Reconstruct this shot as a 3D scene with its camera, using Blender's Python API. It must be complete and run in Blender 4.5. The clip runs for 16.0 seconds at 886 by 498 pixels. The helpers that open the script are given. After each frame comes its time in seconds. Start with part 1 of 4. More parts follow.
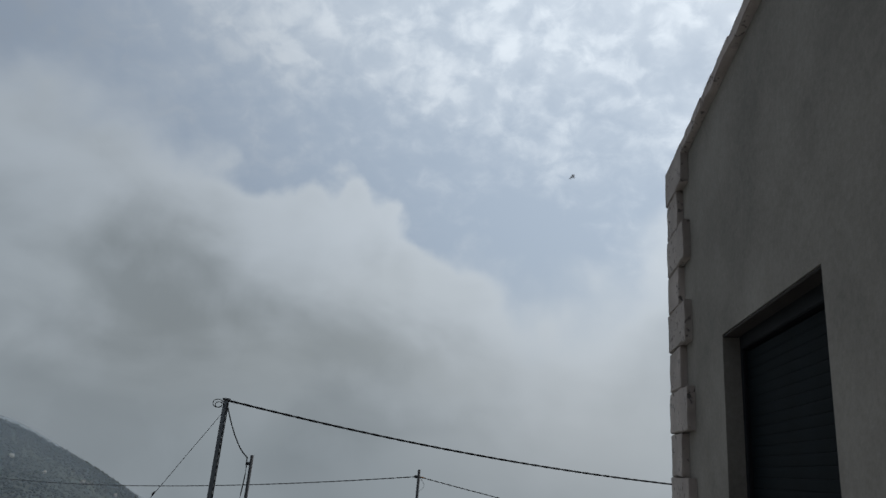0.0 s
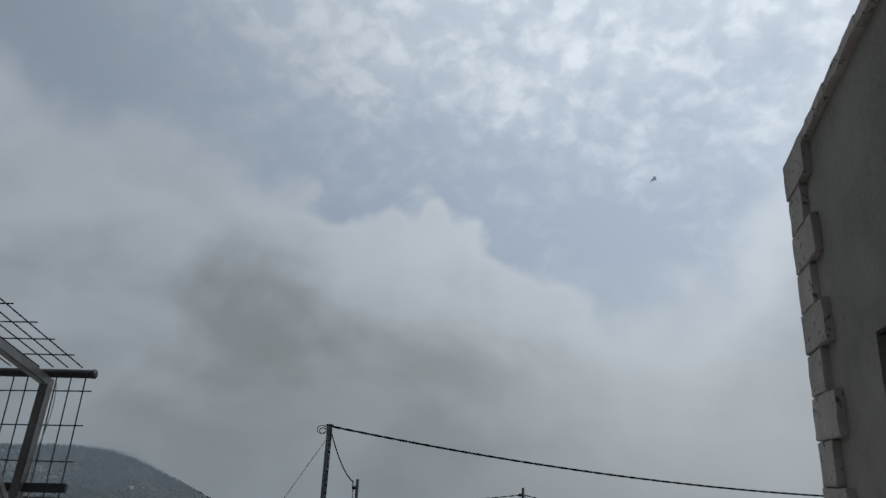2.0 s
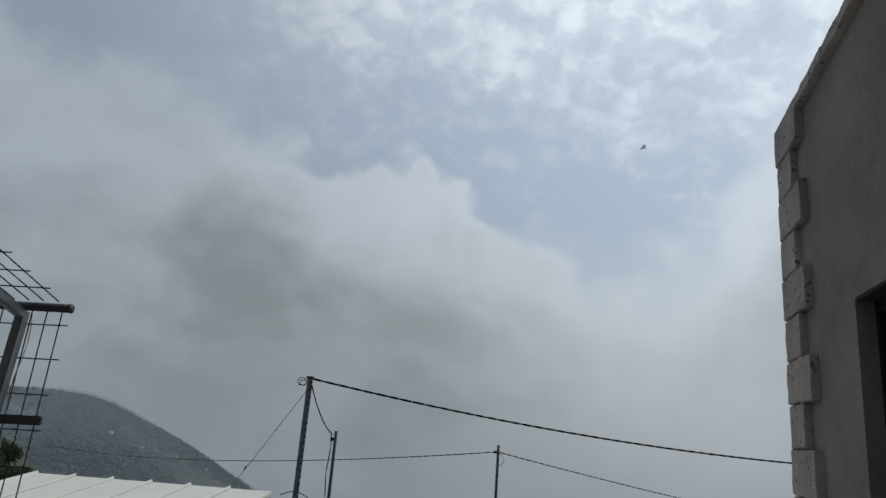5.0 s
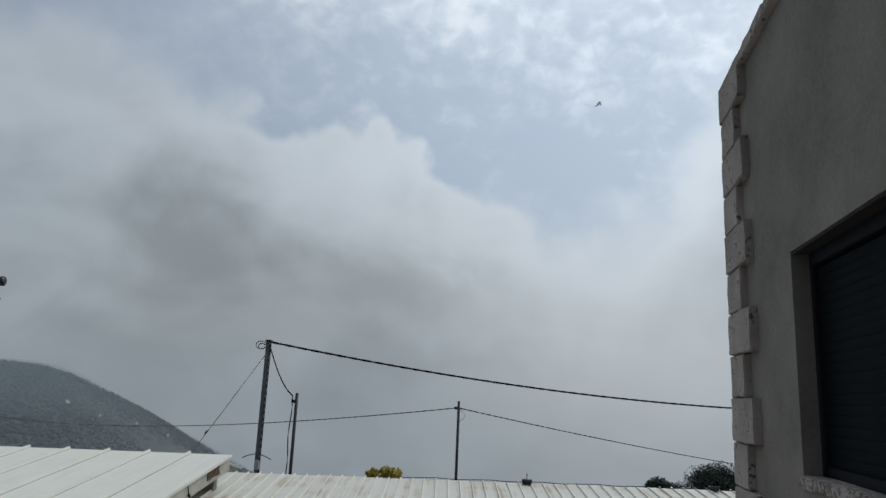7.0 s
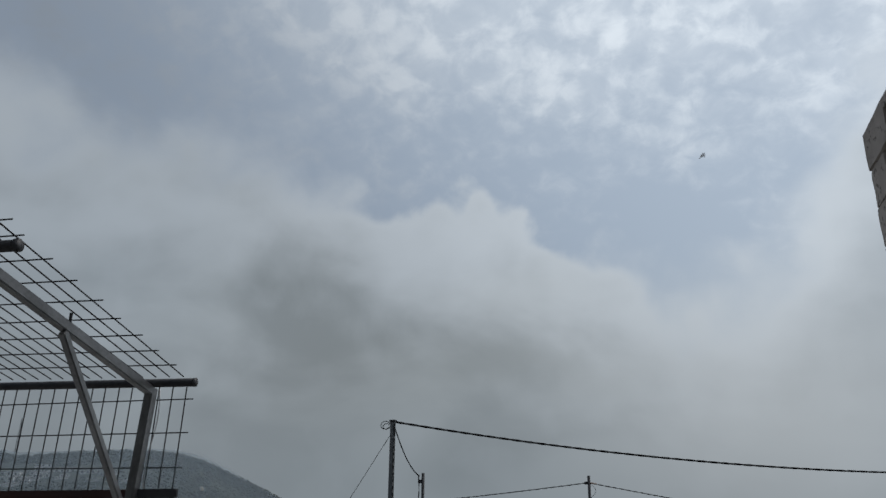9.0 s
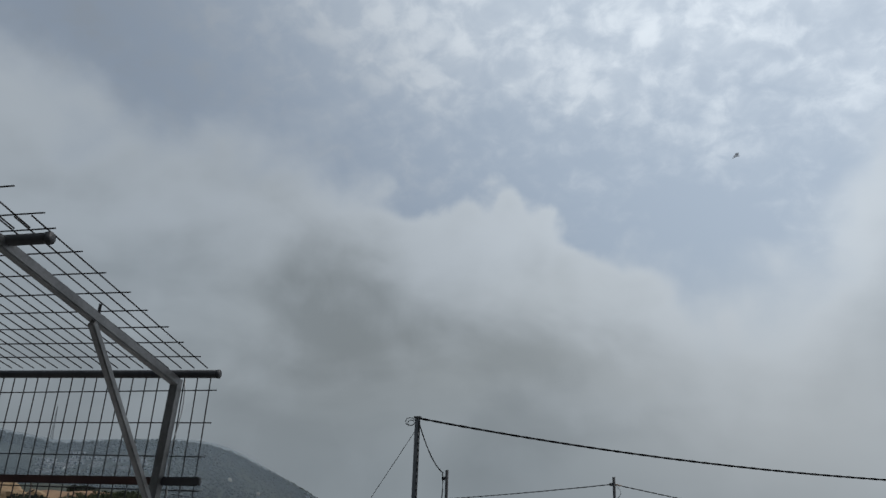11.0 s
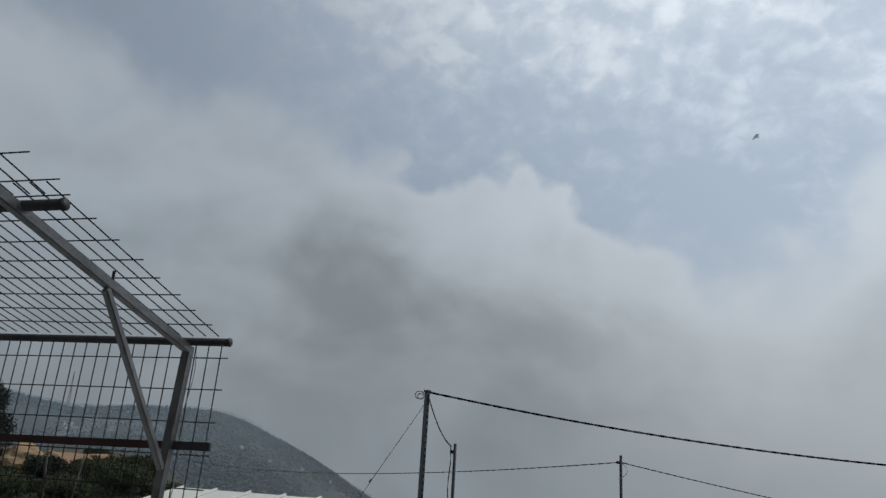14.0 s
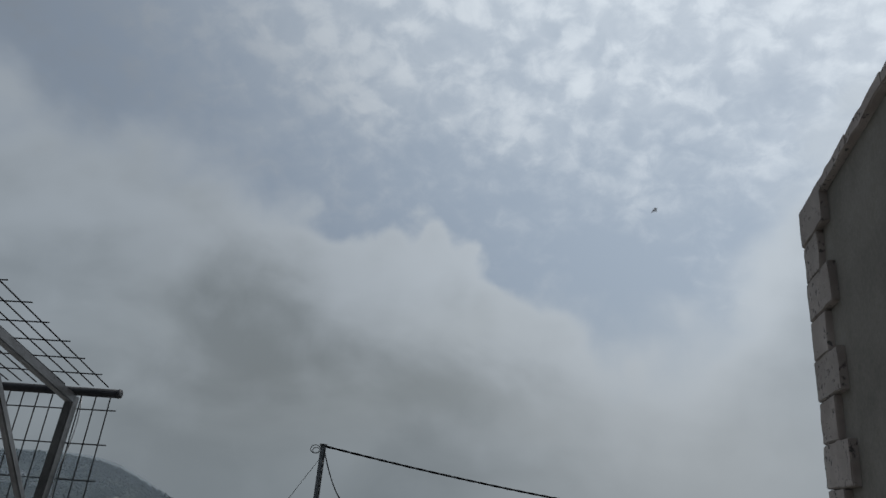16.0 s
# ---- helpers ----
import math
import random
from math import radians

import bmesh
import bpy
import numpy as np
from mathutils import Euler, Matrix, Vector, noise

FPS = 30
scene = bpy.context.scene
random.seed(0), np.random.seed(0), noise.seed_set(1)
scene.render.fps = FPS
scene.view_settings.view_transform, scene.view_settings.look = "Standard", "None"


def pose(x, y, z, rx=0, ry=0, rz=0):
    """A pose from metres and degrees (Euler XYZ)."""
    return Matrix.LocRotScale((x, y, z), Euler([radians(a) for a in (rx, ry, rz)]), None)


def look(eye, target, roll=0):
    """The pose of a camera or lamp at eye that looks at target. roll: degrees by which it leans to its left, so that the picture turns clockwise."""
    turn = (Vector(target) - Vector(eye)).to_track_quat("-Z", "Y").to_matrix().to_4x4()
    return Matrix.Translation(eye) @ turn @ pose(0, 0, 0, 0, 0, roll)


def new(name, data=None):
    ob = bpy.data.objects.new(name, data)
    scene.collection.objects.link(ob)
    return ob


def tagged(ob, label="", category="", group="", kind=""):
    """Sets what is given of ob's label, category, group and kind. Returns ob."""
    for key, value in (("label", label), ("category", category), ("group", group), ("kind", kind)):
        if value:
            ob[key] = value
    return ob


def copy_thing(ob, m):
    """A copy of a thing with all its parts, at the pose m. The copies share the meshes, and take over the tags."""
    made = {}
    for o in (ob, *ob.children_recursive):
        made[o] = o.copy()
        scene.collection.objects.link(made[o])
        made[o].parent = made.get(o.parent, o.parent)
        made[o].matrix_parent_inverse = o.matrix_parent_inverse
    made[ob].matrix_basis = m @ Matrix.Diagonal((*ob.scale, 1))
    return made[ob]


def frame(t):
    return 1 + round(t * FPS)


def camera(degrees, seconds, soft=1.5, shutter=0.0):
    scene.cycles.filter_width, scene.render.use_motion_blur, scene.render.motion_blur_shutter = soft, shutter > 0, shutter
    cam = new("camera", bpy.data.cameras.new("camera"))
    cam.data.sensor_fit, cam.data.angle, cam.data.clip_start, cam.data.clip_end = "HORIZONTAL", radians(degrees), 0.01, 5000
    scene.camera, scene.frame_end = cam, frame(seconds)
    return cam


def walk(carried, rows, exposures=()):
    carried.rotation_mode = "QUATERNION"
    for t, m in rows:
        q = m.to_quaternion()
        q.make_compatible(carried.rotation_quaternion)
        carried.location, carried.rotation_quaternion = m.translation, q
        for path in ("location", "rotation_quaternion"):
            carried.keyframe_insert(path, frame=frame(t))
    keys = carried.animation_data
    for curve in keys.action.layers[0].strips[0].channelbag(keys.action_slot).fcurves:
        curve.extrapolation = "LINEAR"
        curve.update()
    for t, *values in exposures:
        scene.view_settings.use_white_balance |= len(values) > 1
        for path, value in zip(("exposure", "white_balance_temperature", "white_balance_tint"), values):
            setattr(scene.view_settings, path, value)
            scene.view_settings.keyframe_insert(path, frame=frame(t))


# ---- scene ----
cam = camera(65.7, 16.0)
PATH = [
    (0, (-0.092, -0.618, 1.715), (-0.377, 1.27, 2.311), 4.8),
    (0.5, (-0.157, -0.644, 1.736), (-0.347, 1.244, 2.368), 4.8),
    (1, (-0.213, -0.632, 1.724), (-0.541, 1.232, 2.372), 3.7),
    (1.5, (-0.244, -0.631, 1.716), (-0.696, 1.208, 2.359), 3.1),
    (2, (-0.277, -0.63, 1.716), (-0.795, 1.197, 2.344), 2.7),
    (2.5, (-0.296, -0.627, 1.709), (-0.881, 1.184, 2.324), 3.7),
    (3, (-0.313, -0.62, 1.7), (-0.912, 1.202, 2.266), 3.7),
    (3.5, (-0.279, -0.586, 1.685), (-0.837, 1.264, 2.199), 4.7),
    (4, (-0.28, -0.579, 1.689), (-0.792, 1.283, 2.209), 5.5),
    (4.2, (-0.284, -0.58, 1.696), (-0.79, 1.283, 2.219), 5.4),
    (6.3, (-0.277, -0.595, 1.643), (-0.7, 1.312, 2.07), 4.1),
    (6.5, (-0.263, -0.567, 1.665), (-0.671, 1.349, 2.072), 4.2),
    (7, (-0.233, -0.569, 1.697), (-0.594, 1.355, 2.109), 2.65),
    (7.5, (-0.265, -0.62, 1.713), (-0.709, 1.262, 2.223), 2.8),
    (8, (-0.296, -0.648, 1.709), (-0.764, 1.221, 2.245), 3.8),
    (8.5, (-0.337, -0.655, 1.717), (-0.897, 1.18, 2.283), 4.1),
    (9, (-0.42, -0.68, 1.721), (-1.071, 1.112, 2.324), 0.6),
    (9.2, (-0.435, -0.689, 1.721), (-1.118, 1.085, 2.344), -0.1),
    (11.3, (-0.373, -0.691, 1.715), (-1.126, 1.068, 2.3), 2.9),
    (11.5, (-0.372, -0.688, 1.715), (-1.162, 1.055, 2.296), 2.9),
    (12, (-0.374, -0.679, 1.71), (-1.208, 1.047, 2.282), 2.4),
    (12.5, (-0.382, -0.681, 1.711), (-1.197, 1.047, 2.301), 3.1),
    (13, (-0.38, -0.689, 1.708), (-1.19, 1.053, 2.264), 2.7),
    (13.5, (-0.369, -0.699, 1.71), (-1.192, 1.043, 2.248), 3.0),
    (14, (-0.365, -0.69, 1.711), (-1.133, 1.08, 2.236), 3.7),
    (14.5, (-0.375, -0.683, 1.716), (-1.054, 1.119, 2.255), 5.3),
    (15, (-0.393, -0.682, 1.713), (-0.978, 1.148, 2.269), 6.4),
    (15.5, (-0.396, -0.685, 1.712), (-1.009, 1.136, 2.269), 6.3),
    (16, (-0.388, -0.715, 1.749), (-0.901, 1.092, 2.437), 5.2),
]
walk(cam, [(t, look(eye, target, roll)) for t, eye, target, roll in PATH],
     [(0, 0.0), (1.5, -0.06), (3.5, -0.05), (4.0, -0.02), (6.5, 0.13), (7.0, 0.17), (7.5, 0.08), (9.0, -0.08), (12.5, -0.02), (15.5, -0.06), (16.0, -0.24)])

# ---- light: cloudy day, veiled sun high beyond the house ----
SUN_AZ, SUN_EL = radians(-28), radians(50)      # azimuth counted to the left of +y
sun_dir = Vector((-math.sin(SUN_AZ) * math.cos(SUN_EL), math.cos(SUN_AZ) * math.cos(SUN_EL), math.sin(SUN_EL)))
sun = new("sun", bpy.data.lights.new("sun", "SUN"))
sun.data.energy, sun.data.angle, sun.data.color = 0.9, radians(14), (1.0, 0.96, 0.9)
sun.matrix_world = look(sun_dir * 50, (0, 0, 0))

world = bpy.data.worlds.new("cloudy_sky")
scene.world = world
world.use_nodes = True
wt = world.node_tree
wt.nodes.clear()


class Net:
    """Short hand for node trees."""

    def __init__(self, tree):
        self.t = tree

    def node(self, kind, **kw):
        n = self.t.nodes.new(kind)
        for k, v in kw.items():
            n.inputs[k].default_value = v
        return n

    def put(self, value, socket):
        if isinstance(value, bpy.types.NodeSocket):
            self.t.links.new(value, socket)
        else:
            socket.default_value = value

    def math(self, op, a, b=0.0, c=0.0):
        n = self.t.nodes.new("ShaderNodeMath")
        n.operation = op
        for v, s in zip((a, b, c), n.inputs):
            self.put(v, s)
        return n.outputs[0]

    def step(self, v, lo, hi, out0=0.0, out1=1.0):
        n = self.t.nodes.new("ShaderNodeMapRange")
        n.interpolation_type = "SMOOTHSTEP"
        for v2, s in zip((v, lo, hi, out0, out1), n.inputs):
            self.put(v2, s)
        return n.outputs[0]

    def mix(self, f, a, b):
        n = self.t.nodes.new("ShaderNodeMix")
        n.data_type = "RGBA"
        self.put(f, n.inputs[0])
        self.put((*a, 1) if isinstance(a, tuple) and len(a) == 3 else a, n.inputs[6])
        self.put((*b, 1) if isinstance(b, tuple) and len(b) == 3 else b, n.inputs[7])
        return n.outputs[2]

    def noise(self, vec, scale, detail=4.0, rough=0.55, distort=0.0):
        n = self.t.nodes.new("ShaderNodeTexNoise")
        self.put(vec, n.inputs["Vector"])
        n.inputs["Scale"].default_value, n.inputs["Detail"].default_value = scale, detail
        n.inputs["Roughness"].default_value, n.inputs["Distortion"].default_value = rough, distort
        return n.outputs[0]

    def cells(self, vec, scale, smooth, jolt=0.0):
        """Rounded cells: 0 at their hearts, rising to their rims; jolt ruffles them."""
        n = self.t.nodes.new("ShaderNodeTexVoronoi")
        n.feature = "SMOOTH_F1"
        n.inputs["Scale"].default_value, n.inputs["Smoothness"].default_value = scale, smooth
        if jolt:
            wob = self.t.nodes.new("ShaderNodeTexNoise")
            self.put(vec, wob.inputs["Vector"])
            wob.inputs["Scale"].default_value, wob.inputs["Detail"].default_value = 0.8 * scale, 4.0
            push = self.t.nodes.new("ShaderNodeVectorMath")
            push.operation = "MULTIPLY_ADD"
            self.put(wob.outputs["Color"], push.inputs[0])
            push.inputs[1].default_value = (jolt * 2 / scale * 4,) * 3
            self.put(vec, push.inputs[2])
            vec = push.outputs[0]
        self.put(vec, n.inputs["Vector"])
        return n.outputs["Distance"]

    def ramp(self, f, *stops):
        n = self.t.nodes.new("ShaderNodeValToRGB")
        e = n.color_ramp.elements
        while len(e) < len(stops):
            e.new(0.5)
        for k, (p, c) in zip(e, stops):
            k.position, k.color = p, (*c, 1)
        self.put(f, n.inputs[0])
        return n.outputs[0]


w = Net(wt)
coord = w.node("ShaderNodeTexCoord").outputs["Generated"]
sep = w.node("ShaderNodeSeparateXYZ")
wt.links.new(coord, sep.inputs[0])
dx, dy, dz = sep.outputs
az = w.math("MULTIPLY", w.math("ARCTAN2", w.math("MULTIPLY", dx, -1.0), dy), 57.2958)
el = w.math("MULTIPLY", w.math("ARCSINE", dz), 57.2958)
# clouds lie on a flat layer, so they shrink towards the horizon
flat = w.math("ADD", w.math("MAXIMUM", dz, 0.0), 0.55)
lay = w.node("ShaderNodeCombineXYZ")
w.put(w.math("DIVIDE", dx, flat), lay.inputs[0])
w.put(w.math("DIVIDE", dy, flat), lay.inputs[1])
lay = lay.outputs[0]
puff = w.noise(lay, 25.0, 5.0, 0.6, 0.35)
puff_big = w.noise(lay, 5.0, 4.0, 0.55, 0.3)
curds = w.cells(lay, 27.0, 0.7, 0.14)
lump = w.noise(coord, 6.5, 5.0, 0.55, 0.3)
# the same directions drawn out sideways, for layered undersides
drawn = w.node("ShaderNodeVectorMath")
drawn.operation = "MULTIPLY"
wt.links.new(coord, drawn.inputs[0])
drawn.inputs[1].default_value = (1.0, 1.0, 1.8)
drawn = drawn.outputs[0]
layers = w.noise(drawn, 4.2, 4.0, 0.46, 0.35)
heads = w.cells(coord, 13.0, 0.6, 0.16)
knobs = w.cells(coord, 31.0, 0.5, 0.10)


def swell(v, mid, width):
    """A soft rise round mid."""
    d = w.math("DIVIDE", w.math("SUBTRACT", v, mid), width)
    return w.math("EXPONENT", w.math("MULTIPLY", w.math("MULTIPLY", d, d), -1.0))


def total(*values):
    t = values[0]
    for v in values[1:]:
        t = w.math("ADD", t, v)
    return t


def times(v, k):
    return w.math("MULTIPLY", v, k)


# the top edge of the cumulus bank: a low saddle, one towering head, and a long soft shoulder
edge = total(w.step(az, -20.0, -2.0, 29.0, 12.4), w.step(az, -0.5, 6.5, 0.0, 3.9), w.step(az, 9.0, 14.5, 0.0, 4.4),
             times(swell(az, 24.6, 2.0), -1.2), w.step(az, 24.0, 31.0, 0.0, 3.2), w.step(az, 44.0, 62.0, 0.0, 3.0))
above = total(w.math("SUBTRACT", el, edge), times(w.math("SUBTRACT", lump, 0.5), 9.0),
              times(w.math("SUBTRACT", heads, 0.42), 4.6), times(w.math("SUBTRACT", knobs, 0.42), 1.3))
soft = total(w.step(az, 23.0, 36.0, 0.85, 3.8), w.step(az, -6.0, 13.0, 3.0, 0.0))
bank = w.math("SUBTRACT", 1.0, w.step(w.math("DIVIDE", above, soft), -1.0, 1.3))
depth = w.step(total(above, times(w.math("SUBTRACT", layers, 0.5), 13.0)), -13.5, 0.5, 1.0, 0.0)
# how near the veiled sun
sunv = w.node("ShaderNodeVectorMath")
sunv.operation = "DOT_PRODUCT"
wt.links.new(coord, sunv.inputs[0])
sunv.inputs[1].default_value = sun_dir
near_sun = w.step(sunv.outputs["Value"], 0.45, 1.0)
away = w.step(sunv.outputs["Value"], -0.55, 0.30)
sky = w.node("ShaderNodeTexSky")
sky.sky_type, sky.sun_disc = "NISHITA", False
sky.sun_elevation, sky.sun_rotation = SUN_EL, -SUN_AZ
gap = w.mix(0.85, sky.outputs[0], w.mix(near_sun, (2.5, 2.98, 3.6), (4.7, 5.6, 6.6)))
cover = total(times(puff, 0.6), puff_big, times(w.math("SUBTRACT", el, 26.0), 0.022))
# clearer air over the head and trailing off along the shoulder
clear = total(times(swell(az, 5.5, 9.0), swell(el, 20.0, 5.5)), times(swell(az, 24.0, 7.0), swell(el, 26.8, 2.6)),
              times(swell(az, 46.0, 7.0), swell(el, 30.5, 3.0)))
cover = w.math("SUBTRACT", cover, times(clear, 0.13))
cover = w.step(cover, 0.52, 1.25)
high = w.mix(near_sun, (2.35, 2.72, 3.2), (8.5, 9.3, 10.1))
cells = w.step(total(times(puff, 0.62), times(puff_big, 0.22), times(curds, -0.55), 0.29), 0.33, 0.62)
high = w.mix(cells, w.mix(0.48, gap, high), high)
upper = w.mix(cover, gap, high)
bank_light = w.mix(near_sun, (3.8, 4.27, 4.75), (6.6, 7.3, 8.0))
bank_dark = w.mix(near_sun, w.mix(w.step(layers, 0.3, 0.7), (2.15, 2.45, 2.66), (3.2, 3.6, 3.9)), (4.4, 5.0, 5.6))
billow = w.step(total(times(w.noise(coord, 9.0, 5.0, 0.55, 0.4), 0.7), times(heads, -0.5), 0.34), 0.30, 0.72)
lower = w.mix(w.math("MULTIPLY", depth, total(times(billow, -0.35), 1.1)), bank_light, bank_dark)
# a dull underside leaning up to the right, a long flat one beside it, and bright rolls above
tear = times(w.math("SUBTRACT", layers, 0.5), 11.0)
lean = total(az, times(el, 0.75))
gloom = w.math("MULTIPLY", swell(lean, 32.5, 9.5), swell(total(el, times(tear, 0.4)), 5.6, 4.6))
lower = w.mix(times(gloom, 0.32), lower, (1.85, 2.06, 2.16))
roll = w.math("MULTIPLY", swell(az, 12.0, 8.0), swell(w.math("ADD", el, tear), 13.0, 3.2))
lower = w.mix(times(roll, 0.45), lower, (5.0, 5.5, 5.9))
under = w.math("MULTIPLY", swell(az, 11.0, 12.0), swell(w.math("ADD", el, tear), 7.6, 2.4))
lower = w.mix(times(under, 0.45), lower, (2.5, 2.78, 2.9))
air = w.mix(bank, upper, lower)
fog = w.step(el, -2.0, 9.0, 1.0, 0.0)
air = w.mix(w.math("MULTIPLY", fog, 0.6), air, w.mix(near_sun, (1.95, 2.28, 2.53), (4.9, 5.5, 6.0)))
glow = w.math("MULTIPLY", swell(az, -6.0, 14.0), swell(el, 4.0, 9.0))
air = w.mix(w.math("MULTIPLY", glow, 0.5), air, (4.7, 5.05, 5.3))
glow = w.math("MULTIPLY", w.step(az, 30.0, 48.0), swell(el, 14.0, 9.0))
air = w.mix(w.math("MULTIPLY", glow, 0.4), air, (3.2, 3.74, 4.32))
# the unseen sky turned from the sun is dimmed to keep the house wall dark
air = w.mix(away, w.mix(1.0, (0, 0, 0), (0.40, 0.435, 0.465)), air)
bg = w.node("ShaderNodeBackground", Strength=0.1)
wt.links.new(air, bg.inputs[0])
wt.links.new(bg.outputs[0], w.node("ShaderNodeOutputWorld").inputs[0])


# ---- materials ----
def material(name, rough=0.8, metal=0.0):
    m = bpy.data.materials.new(name)
    m.use_nodes = True
    n = Net(m.node_tree)
    bsdf = m.node_tree.nodes["Principled BSDF"]
    bsdf.inputs["Roughness"].default_value, bsdf.inputs["Metallic"].default_value = rough, metal
    at = n.node("ShaderNodeTexCoord").outputs["Object"]
    return m, n, bsdf, at


def bump(n, bsdf, height, strength, distance):
    b = n.node("ShaderNodeBump", Strength=strength, Distance=distance)
    n.put(height, b.inputs["Height"])
    n.put(b.outputs[0], bsdf.inputs["Normal"])


def grainy(name, dark, light, scale, fine, rough=0.8, metal=0.0, relief=0.3, dist=0.004, vary=0.0):
    """A surface of two colours, with blotches at one scale and grain at a finer one."""
    m, n, bsdf, at = material(name, rough, metal)
    big, small = n.noise(at, scale, 4.0), n.noise(at, fine, 5.0, 0.65)
    f = n.math("ADD", n.math("MULTIPLY", big, 0.65), n.math("MULTIPLY", small, 0.35))
    col = n.ramp(f, (0.36, dark), (0.64, light))
    if vary:
        r = n.node("ShaderNodeObjectInfo").outputs["Random"]
        col = n.mix(n.math("MULTIPLY", r, vary), col, tuple(0.6 * c for c in dark))
    n.put(col, bsdf.inputs["Base Color"])
    bump(n, bsdf, small, relief, dist)
    return m


PLASTER = grainy("grey_plaster", (0.182, 0.165, 0.144), (0.300, 0.273, 0.241), 1.7, 45, 0.92, relief=0.45, dist=0.004)
DARK_METAL = grainy("dark_pipe", (0.035, 0.035, 0.04), (0.07, 0.068, 0.07), 6, 60, 0.55, 0.4)
TUBE = grainy("grey_tube", (0.17, 0.17, 0.173), (0.29, 0.29, 0.295), 5, 70, 0.36, 0.7, 0.12)
RUST = grainy("red_brown_rail", (0.034, 0.014, 0.013), (0.062, 0.023, 0.019), 7, 60, 0.7, 0.1)
WIRE = grainy("mesh_wire", (0.018, 0.017, 0.019), (0.036, 0.033, 0.036), 8, 60, 0.6, 0.4)
CABLE = grainy("black_cable", (0.007, 0.007, 0.008), (0.014, 0.014, 0.016), 3, 30, 0.6)
POLE = grainy("pole_steel", (0.13, 0.14, 0.155), (0.21, 0.222, 0.24), 2, 25, 0.7, 0.2)
POLE_DARK = grainy("pole_dark", (0.035, 0.036, 0.04), (0.06, 0.06, 0.065), 2, 25, 0.7)
SEAM_DARK = grainy("seam_gasket", (0.16, 0.16, 0.155), (0.24, 0.24, 0.23), 3, 20, 0.8)
GALV = grainy("light_clip", (0.5, 0.5, 0.5), (0.65, 0.65, 0.65), 4, 30, 0.5, 0.3)
SHUTTER = grainy("dark_shutter", (0.0028, 0.0054, 0.0072), (0.0055, 0.0098, 0.0128), 3, 40, 0.7, 0.0, 0.1)
FRAME = grainy("dark_frame", (0.012, 0.013, 0.016), (0.02, 0.022, 0.025), 3, 40, 0.6, 0.0, 0.1)
LINTEL = grainy("dark_lintel_strip", (0.014, 0.011, 0.009), (0.028, 0.021, 0.017), 6, 50, 0.9)
CONCRETE = grainy("concrete", (0.26, 0.25, 0.24), (0.38, 0.37, 0.35), 1.2, 30, 0.9)
FASCIA = grainy("beige_fascia", (0.38, 0.35, 0.30), (0.58, 0.55, 0.49), 1.8, 25, 0.8)
ORANGE = grainy("orange_insulator", (0.24, 0.11, 0.05), (0.38, 0.19, 0.09), 8, 40, 0.6)
BROWN = grainy("rust_hole", (0.06, 0.03, 0.02), (0.13, 0.07, 0.045), 6, 30, 0.9)
BARK = grainy("bark", (0.06, 0.05, 0.04), (0.14, 0.12, 0.10), 4, 25, 0.95, relief=0.8, dist=0.02)
HOUSE_WALL = grainy("pale_render", (0.42, 0.42, 0.42), (0.62, 0.62, 0.61), 0.1, 1, 0.9)
HOUSE_ROOF = grainy("grey_roof", (0.28, 0.27, 0.26), (0.40, 0.38, 0.37), 0.1, 1, 0.9)
GLASS_DARK = grainy("dark_pane", (0.04, 0.045, 0.05), (0.06, 0.065, 0.07), 0.3, 2, 0.2)
BOULDER = grainy("tan_rock", (0.26, 0.17, 0.095), (0.46, 0.32, 0.19), 0.9, 7, 0.95, relief=0.9, dist=0.05)
ROCK = grainy("pale_rock", (0.28, 0.24, 0.19), (0.46, 0.41, 0.34), 0.8, 5, 0.95, relief=0.8, dist=0.05)


def smoke_paint():
    """Half see-through grey smoke."""
    m, n, bsdf, at = material("grey_smoke", 1.0)
    out = [k for k in m.node_tree.nodes if k.type == "OUTPUT_MATERIAL"][0]
    veil = n.node("ShaderNodeBsdfTranslucent")
    n.put(n.mix(n.noise(at, 0.8, 3.0), (0.30, 0.31, 0.33), (0.5, 0.51, 0.54)), veil.inputs[0])
    mixer = n.node("ShaderNodeMixShader")
    n.put(n.step(n.noise(at, 0.5, 4.0), 0.3, 0.8, 0.25, 0.6), mixer.inputs[0])
    n.put(n.node("ShaderNodeBsdfTransparent").outputs[0], mixer.inputs[1])
    n.put(veil.outputs[0], mixer.inputs[2])
    n.put(mixer.outputs[0], out.inputs[0])
    return m


SMOKE = smoke_paint()
for dull in (SHUTTER, FRAME, CABLE):
    dull.node_tree.nodes["Principled BSDF"].inputs["Specular IOR Level"].default_value = 0.05



